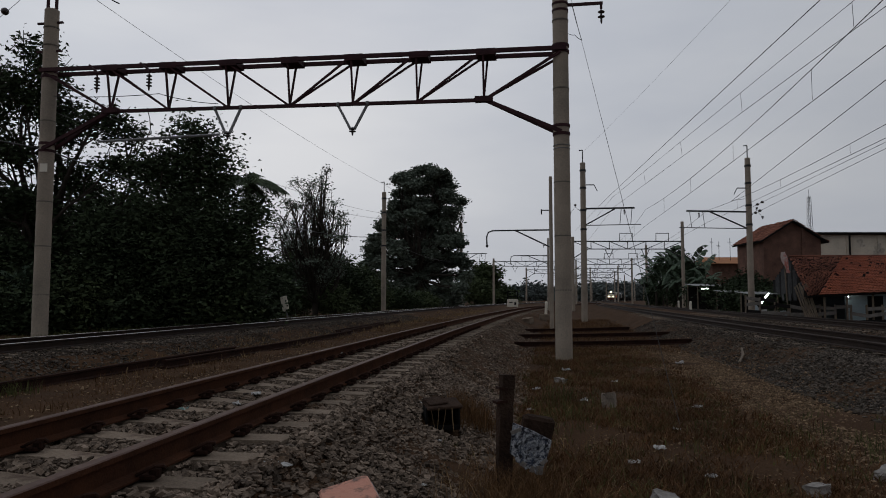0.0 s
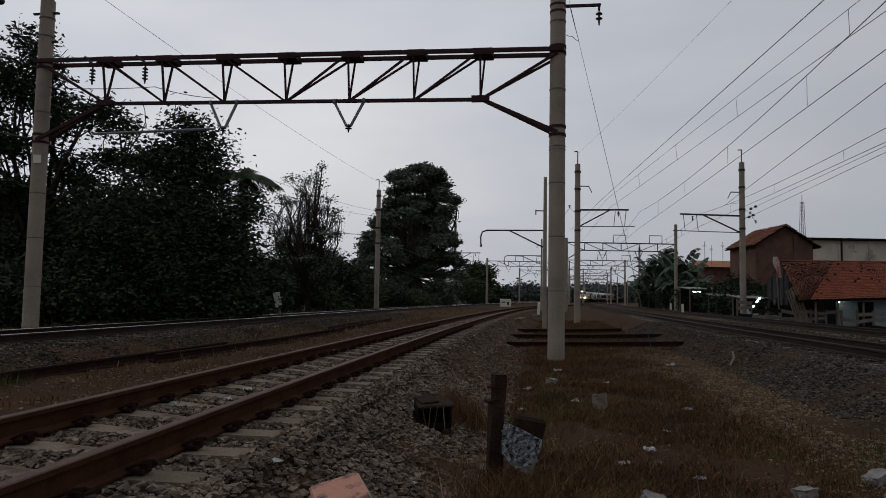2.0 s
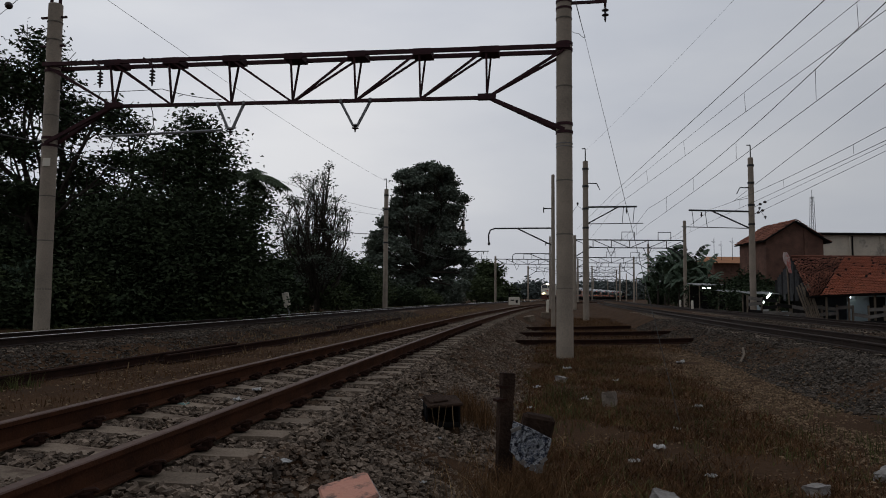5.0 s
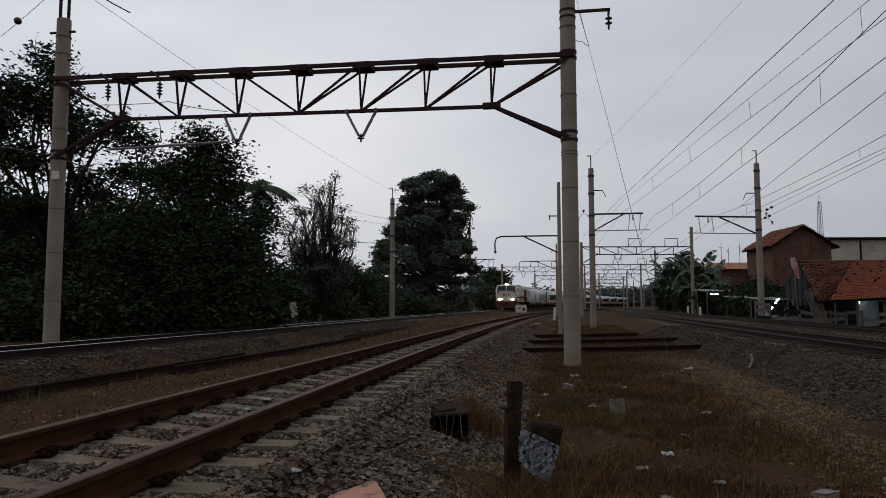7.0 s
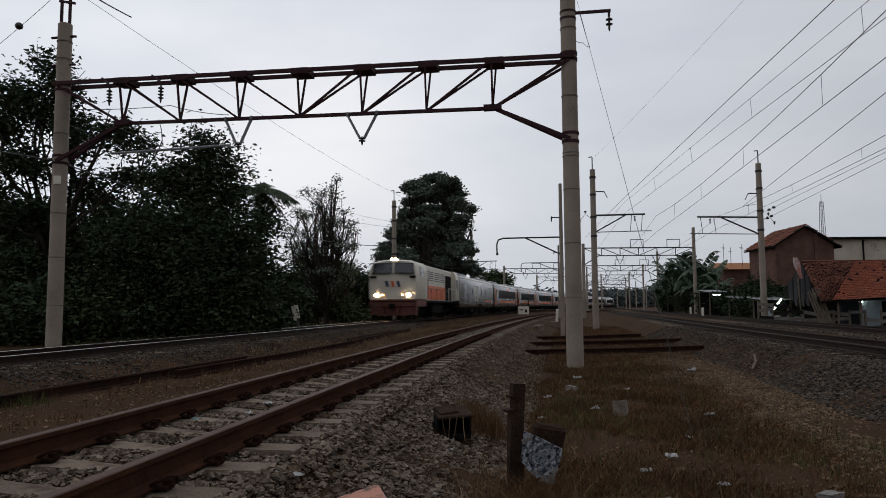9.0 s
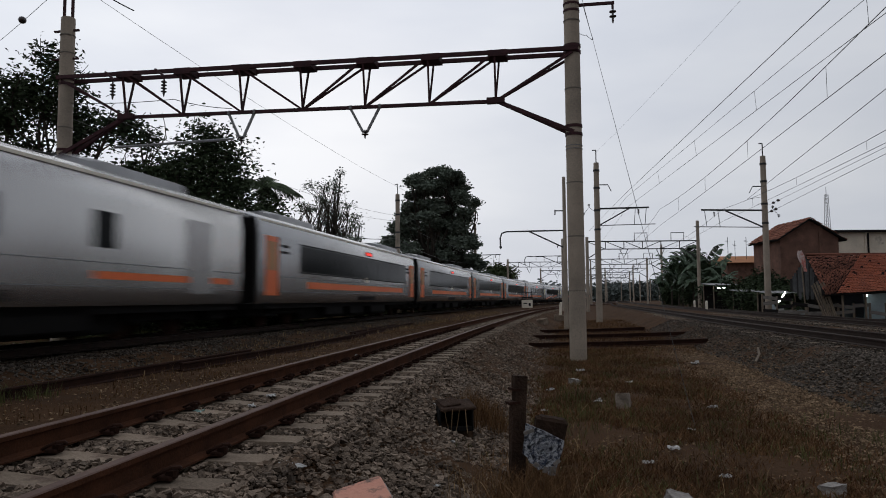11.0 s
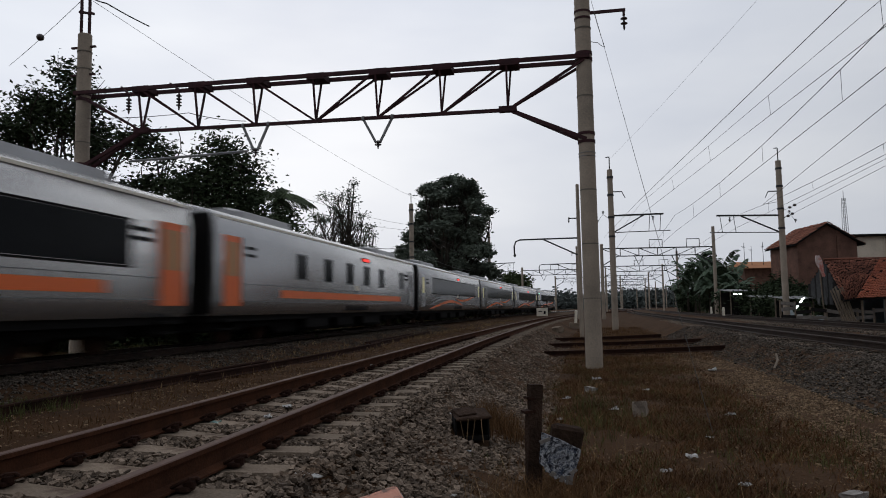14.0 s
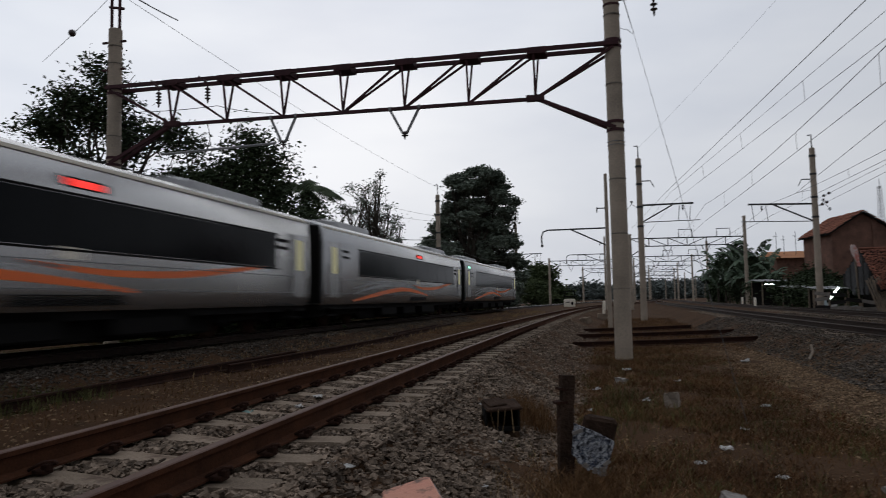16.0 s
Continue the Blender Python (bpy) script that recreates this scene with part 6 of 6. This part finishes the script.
def litter(x, y, z, size, seed, material):
    rnd = random.Random(seed)
    s = Shape()
    n = 5
    vs = [((i / n - 0.5) * size * rnd.uniform(0.8, 1.2), (j / n - 0.5) * size * 0.7 * rnd.uniform(0.8, 1.2), abs(rnd.gauss(0, 0.13)) * size) for j in range(n + 1) for i in range(n + 1)]
    vs2 = [(a, b, c - 0.004) for a, b, c in vs]
    m_ = n + 1
    fs = [(j * m_ + i, j * m_ + i + 1, (j + 1) * m_ + i + 1, (j + 1) * m_ + i) for j in range(n) for i in range(n)]
    s.add(vs, fs)
    s.add(vs2, [f[::-1] for f in fs])
    ob = solid("litter", s, material, "crumpled scrap of pale plastic litter on the ground", "litter", group="scraps of litter", m=pose(x, y, z, 0, 0, rnd.uniform(0, 180)))


for i, (x, y, size) in enumerate([(-1.0, 4.35, 0.14), (-1.9, 7.3, 0.12), (-1.75, 12.0, 0.16), (-1.95, 11.0, 0.14), (-1.9, 6.6, 0.1), (3.4, 9.6, 0.12), (2.1, 7.0, 0.14), (1.15, 9.4, 0.1), (2.5, 14.5, 0.16), (2.0, 10.2, 0.12), (-0.05, 6.6, 0.07), (-0.15, 5.2, 0.06), (0.45, 8.6, 0.09), (2.2, 5.9, 0.1), (1.7, 6.4, 0.1), (5.3, 16.0, 0.2), (2.6, 8.0, 0.08), (-0.2, 7.9, 0.09), (1.5, 11.5, 0.12), (3.0, 12.5, 0.12)]):
    litter(x, y, max(gz(x, y), -0.2 if abs(x - float(NEAR.at(y))) < 1.0 else -2) + 0.03, size, i, M_LITTER)
litter(-2.35, 6.4, -0.2, 0.14, 50, M_LITTER2)

wb = thing("white_signal_board", "low white board on a dark frame between the tracks", "sign", m=pose(7.05, 72, 0))
part("base_block", Shape().box((0, 0, 0.35), (1.1, 0.25, 0.8), ch=0.03), M_WHITE, wb, "white painted block")
part("bar", Shape().box((-0.2, -0.14, 0.42), (0.35, 0.02, 0.1)).box((0.25, -0.14, 0.3), (0.2, 0.02, 0.3)), M_DARK, wb)
for x in (-0.5, 0.5):
    part("frame_post", Shape().box((x, 0, 1.1), (0.08, 0.1, 0.9)), M_DARK, wb)
for z in (1.0, 1.5):
    part("frame_rail", Shape().box((0, 0, z), (1.0, 0.08, 0.08)), M_DARK, wb)
wp = thing("white_post", "short white post on a concrete base", "post", m=pose(6.95, 48, 0, 0, 3, 0))
part("base_block", Shape().box((-0.1, 0, -0.5), (0.6, 0.5, 0.5), ch=0.04), M_SLEEPER, wp)
part("shaft", Shape().lathe((0, 0, 0), [(0.09, -0.3), (0.09, 0.55), (0.05, 0.6)], 10), M_WHITE, wp)
mk = thing("leaning_marker", "leaning white marker board beside the main line", "sign", m=pose(-7.45, 34, 0, 0, -12, 0))
part("board", Shape().box((0, 0, 0.55), (0.32, 0.05, 0.75), ch=0.015), M_WHITE, mk)
part("leg", Shape().box((0, 0.04, 0.0), (0.06, 0.06, 1.0)), M_GREY, mk)
for x, y in ((23.2, 70.0), (19.5, 56.0)):
    wp = thing("white_post", "short white post beside the far track", "post", m=pose(x, y, 0))
    part("shaft", Shape().lathe((0, 0, 0), [(0.1, gz(x, y) - 0.1), (0.1, 0.5), (0.06, 0.6)], 8), M_WHITE, wp)
stick = solid("dry_stick", Shape().tube([(6.3, 15.2, -0.55), (6.55, 15.6, -0.42), (6.65, 15.9, -0.3)], 0.025, 6), M_BAMBOO, "pale dry stick on the gravel", "stick")


# ---- ballast stones ----
def stones(name, label, spots, size, rnd, material):
    """Many small angular stones as one mesh."""
    cube = np.array([(x, y, z) for z in (-1, 1) for x, y in ((-1, -1), (1, -1), (1, 1), (-1, 1))]) * 0.62
    quad = np.array([(3, 2, 1, 0), (4, 5, 6, 7), (0, 1, 5, 4), (1, 2, 6, 5), (2, 3, 7, 6), (3, 0, 4, 7)])
    n = len(spots)
    q = rnd.normal(size=(n, 4))
    q /= np.linalg.norm(q, axis=1)[:, None]
    w, x, y, z = q.T
    R = np.stack([1 - 2 * (y * y + z * z), 2 * (x * y - z * w), 2 * (x * z + y * w), 2 * (x * y + z * w), 1 - 2 * (x * x + z * z), 2 * (y * z - x * w), 2 * (x * z - y * w), 2 * (y * z + x * w), 1 - 2 * (x * x + y * y)], axis=1).reshape(n, 3, 3)
    v = cube[None] * rnd.uniform(0.6, 1.2, (n, 8, 3)) * rnd.uniform(0.4, 1.55, (n, 1, 3))
    v = np.einsum("nij,nkj->nki", R, v) * (size * rnd.uniform(0.5, 1.4, n) * 0.5)[:, None, None]
    v[:, :, 2] *= 0.7
    v = v + spots[:, None, :]
    f = (quad[None] + (np.arange(n) * 8)[:, None, None]).reshape(-1, 4)
    me = bpy.data.meshes.new(name)
    me.vertices.add(n * 8)
    me.vertices.foreach_set("co", v.ravel())
    me.loops.add(len(f) * 4)
    me.loops.foreach_set("vertex_index", f.ravel())
    me.polygons.add(len(f))
    me.polygons.foreach_set("loop_start", np.arange(len(f)) * 4)
    me.update(calc_edges=True)
    me.shade_flat()
    me.materials.append(material)
    tagged(new(name, me), label, "gravel", kind="stuff")


def bed(line, lo, hi, y0, y1, per, rnd, lift=0.0):
    """Stone places beside a centre line, thinning with distance."""
    n = int((hi - lo) * (y1 - y0) * per)
    y = y0 + (y1 - y0) * rnd.random(n) ** 1.25
    x = line.at(y) + rnd.uniform(lo, hi, n)
    return np.column_stack([x, y, ground_z(x, y) + rnd.uniform(-0.012, 0.03, n) + lift])


rs = np.random.default_rng(21)
p = np.concatenate([bed(NEAR, -1.9, 2.5, 2.4, 11, 1350, rs), bed(NEAR, -1.9, 2.6, 10, 34, 300, rs)])
d = np.abs(p[:, 0] - NEAR.at(p[:, 1]))
p[:, 2] += np.where(d < 1.25, 0.03, 0.0)
# the sleepers stay bare: stones lie between and beyond them
sl = np.array(SLEEPER_Y[NEAR])
off = p[:, 0] - NEAR.at(p[:, 1])
along = p[:, 1] + off * NEAR.slope(p[:, 1])
gap = np.abs(along[:, None] - sl[None]).min(axis=1)
p = p[~((gap < 0.125) & (d < 1.0)) & (np.abs(d - 0.566) > 0.07)]
p = p[~((np.abs(p[:, 0] + 0.02) < 0.2) & (p[:, 1] > 7.05) & (p[:, 1] < 7.6))]
stones("ballast", "angular grey-brown ballast stones round the siding", p, 0.05, rs, M_STONE)
p = np.concatenate([bed(RIGHT, -2.7, -0.6, 3, 14, 560, rs), bed(RIGHT, -2.6, 1.6, 9, 34, 300, rs), bed(FAR, -1.8, 1.8, 12, 40, 110, rs)])
stones("ballast", "dark angular ballast stones on the bank of the double track", p, 0.055, rs, M_STONE2)
p = bed(MAIN, -1.3, 2.6, 7, 44, 230, rs)
stones("ballast", "brown-grey ballast stones beside the main line", p, 0.055, rs, M_STONE2)
y = 3 + 22 * rs.random(26000) ** 1.2
x = rs.normal(0, 0.62, 26000) + RIGHT.at(y) - 3.2
p = np.column_stack([x, y, ground_z(x, y) + rs.uniform(-0.008, 0.02, 26000)])
stones("path_gravel", "fine brown gravel of the trackside path", p, 0.036, rs, M_GRAVEL)
y = 3 + 15 * rs.random(9000) ** 1.2
x = NEAR.at(y) + 2.3 + 3.4 * rs.random(9000)
p = np.column_stack([x, y, ground_z(x, y) + rs.uniform(-0.008, 0.014, 9000)])
stones("path_gravel", "scattered small stones and crumbs of earth in the dry strip", p, 0.026, rs, M_GRAVEL)
y = rs.uniform(6, 36, 6000)
x = NEAR.at(y) - rs.uniform(1.8, 5.2, 6000)
p = np.column_stack([x, y, ground_z(x, y) + rs.uniform(-0.01, 0.02, 6000)])
stones("path_gravel", "fine brown gravel between the tracks", p, 0.04, rs, M_GRAVEL)


# the same ground goes on behind the eye
rb = np.random.default_rng(77)
p = bed(NEAR, -1.9, 2.4, -12, 2.6, 330, rb)
d = np.abs(p[:, 0] - NEAR.at(p[:, 1]))
stones("ballast", "angular grey-brown ballast stones round the siding", p[(d > 1.05) & (np.abs(p[:, 0]) + np.abs(p[:, 1]) > 0.6)], 0.055, rb, M_STONE)
p = bed(RIGHT, -2.6, -0.6, -8, 3.2, 170, rb)
stones("ballast", "dark angular ballast stones on the bank of the double track", p, 0.06, rb, M_STONE2)
p = bed(MAIN, -1.3, 2.6, -8, 7, 90, rb)
stones("ballast", "brown-grey ballast stones beside the main line", p, 0.06, rb, M_STONE2)


# ---- weeds and dry grass ----
def blades(name, label, spots, height, width, rnd, material, lean=0.35):
    n = len(spots)
    h = height * rnd.uniform(0.35, 1.25, n)
    a = rnd.uniform(0, 2 * np.pi, n)
    side = np.column_stack([np.cos(a), np.sin(a), np.zeros(n)]) * (width * rnd.uniform(0.6, 1.4, n) * 0.5)[:, None]
    b = rnd.uniform(0, 2 * np.pi, n)
    ln = np.column_stack([np.cos(b), np.sin(b), np.zeros(n)]) * (h * rnd.uniform(0.05, lean * 2, n))[:, None]
    up = np.column_stack([np.zeros(n), np.zeros(n), h])
    v = np.stack([spots - side, spots + side, spots + ln * 0.35 + up * 0.6 + side * 0.7, spots + ln * 0.35 + up * 0.6 - side * 0.7, spots + ln + up * 0.98], axis=1).reshape(-1, 3)
    o = np.arange(n) * 5
    loops = np.column_stack([o, o + 1, o + 2, o + 3, o + 3, o + 2, o + 4]).ravel()
    starts = np.column_stack([np.arange(n) * 7, np.arange(n) * 7 + 4]).ravel()
    me = bpy.data.meshes.new(name)
    me.vertices.add(n * 5)
    me.vertices.foreach_set("co", v.ravel())
    me.loops.add(len(loops))
    me.loops.foreach_set("vertex_index", loops)
    me.polygons.add(len(starts))
    me.polygons.foreach_set("loop_start", starts)
    me.update(calc_edges=True)
    me.materials.append(material)
    tagged(new(name, me), label, "grass", kind="stuff")


def tufts(n, rnd, where, per=14, spread=0.09):
    c = where(n)
    n = len(c)
    p = np.repeat(c, per, axis=0) + np.column_stack([rnd.normal(size=n * per) * spread, rnd.normal(size=n * per) * spread])
    return np.column_stack([p, ground_z(p[:, 0], p[:, 1]) - 0.01])


M_RUSTWEED = mat("rust_weed", (0.125, 0.062, 0.03), 0.95, second=(0.06, 0.032, 0.018), scale=1.2, fine=8, spread=0.4, spec=0.06)


def strip_right(n):
    y = 2.6 + 18 * rs.random(n) ** 1.3
    x = rs.uniform(0, 1, n) ** 1.15 * 2.9 + 0.25 * rs.normal(size=n) + NEAR.at(y) + 2.6
    # growth in patches, with bare earth between
    patch = np.sin(x * 2.3 + 1.7 * np.sin(y * 0.9)) + np.sin(y * 1.6 + 1.3 * np.sin(x * 1.7 + 2.0)) + 0.6 * np.sin(x * 5.1 - y * 3.7)
    keep = patch + rs.normal(size=n) * 0.8 > -0.75
    return np.column_stack([x, y])[keep]


blades("dry_grass", "dry red-brown grass covering the strip between the tracks", tufts(4300, rs, strip_right, 14, 0.11), 0.10, 0.006, rs, M_DRY, 0.8)
blades("dry_weeds", "low rust-brown weeds in the strip between the tracks", tufts(3400, rs, strip_right, 14, 0.07), 0.085, 0.012, rs, M_RUSTWEED, 0.9)
blades("dry_stalks", "tall thin straw-coloured weed stalks", tufts(330, rs, strip_right, 5, 0.12), 0.22, 0.0035, rs, M_STRAW, 0.7)
blades("dead_straw", "pale dead straw lying flat on the dry strip", tufts(1100, rs, strip_right, 5, 0.1), 0.045, 0.007, rs, M_STRAW, 2.6)
blades("green_weeds", "scattered olive green weeds in the dry strip", tufts(900, rs, strip_right, 12, 0.08), 0.11, 0.008, rs, M_GREEN, 0.6)
blades("dry_grass", "dry brown grass round the loose rails", tufts(1500, rs, lambda n: (lambda y: np.column_stack([NEAR.at(y) + 2.6 + (RIGHT.at(y) - NEAR.at(y) - 5.2) * rs.random(n), y]))(19 + 30 * rs.random(n)), 10, 0.16), 0.15, 0.012, rs, M_DRY, 0.6)
blades("green_grass", "green grass tufts among the dry weeds", tufts(45, rs, lambda n: np.column_stack([rs.normal(1.7, 0.28, n), rs.normal(9.6, 1.0, n)]), 12, 0.08), 0.19, 0.007, rs, M_GREEN)
blades("green_grass", "green grass tufts beside the path", tufts(120, rs, lambda n: np.column_stack([rs.normal(4.6, 0.7, n), rs.normal(6.0, 1.4, n)]), 14, 0.08), 0.16, 0.007, rs, M_GREEN)
blades("dry_grass", "dry brown grass clump beside the iron box", tufts(60, rs, lambda n: np.column_stack([rs.normal(0.32, 0.12, n), rs.normal(8.2, 0.35, n)]), 16, 0.06), 0.3, 0.006, rs, M_DRY)
blades("dry_grass", "dry brown grass between the tracks", tufts(900, rs, lambda n: (lambda y: np.column_stack([NEAR.at(y) - 2.9 - 2.2 * rs.random(n), y]))(5 + 40 * rs.random(n)), 9, 0.12), 0.09, 0.010, rs, M_DRY)
blades("dry_grass", "dry straw grass beside the main line ballast", tufts(450, rs, lambda n: (lambda y: np.column_stack([MAIN.at(y) + 2.6 + 0.5 * rs.normal(size=n), y]))(12 + 60 * rs.random(n)), 9, 0.15), 0.16, 0.014, rs, M_STRAW)
blades("green_grass", "green weeds beside the main line", tufts(160, rs, lambda n: (lambda y: np.column_stack([MAIN.at(y) + 2.2 + 0.9 * rs.random(n), y]))(5 + 5 * rs.random(n)), 10, 0.1), 0.2, 0.01, rs, M_GREEN)
blades("green_grass", "green verge grass behind the main line", tufts(2600, rs, lambda n: (lambda y: np.column_stack([MAIN.at(y) - 2.0 - 1.6 * rs.random(n), y]))(10 + 70 * rs.random(n)), 9, 0.15), 0.32, 0.02, rs, M_GREEN)
blades("dry_grass", "dry brown weeds round the foot of the post", tufts(90, rs, lambda n: np.column_stack([rs.normal(0.52, 0.22, n), rs.normal(5.35, 0.3, n)]), 14, 0.06), 0.26, 0.005, rs, M_DRY, 0.7)
blades("dry_stalks", "bent straw stalks beside the post", tufts(40, rs, lambda n: np.column_stack([rs.normal(0.35, 0.3, n), rs.normal(5.0, 0.5, n)]), 4, 0.06), 0.3, 0.005, rs, M_STRAW, 0.9)

blades("dry_grass", "dry brown grass of the open strip between the tracks", tufts(1600, rb, lambda n: (lambda y: np.column_stack([NEAR.at(y) + 2.6 + 3.4 * rb.random(n), y]))(-10 + 12.4 * rb.random(n)), 12, 0.11), 0.10, 0.007, rb, M_DRY, 0.8)


# ---- what moves ----
def motions():
    for car, back in TRAIN:
        walk(car, [(i * 0.5, car_pose(i * 0.5, back)) for i in range(33)])


motions()
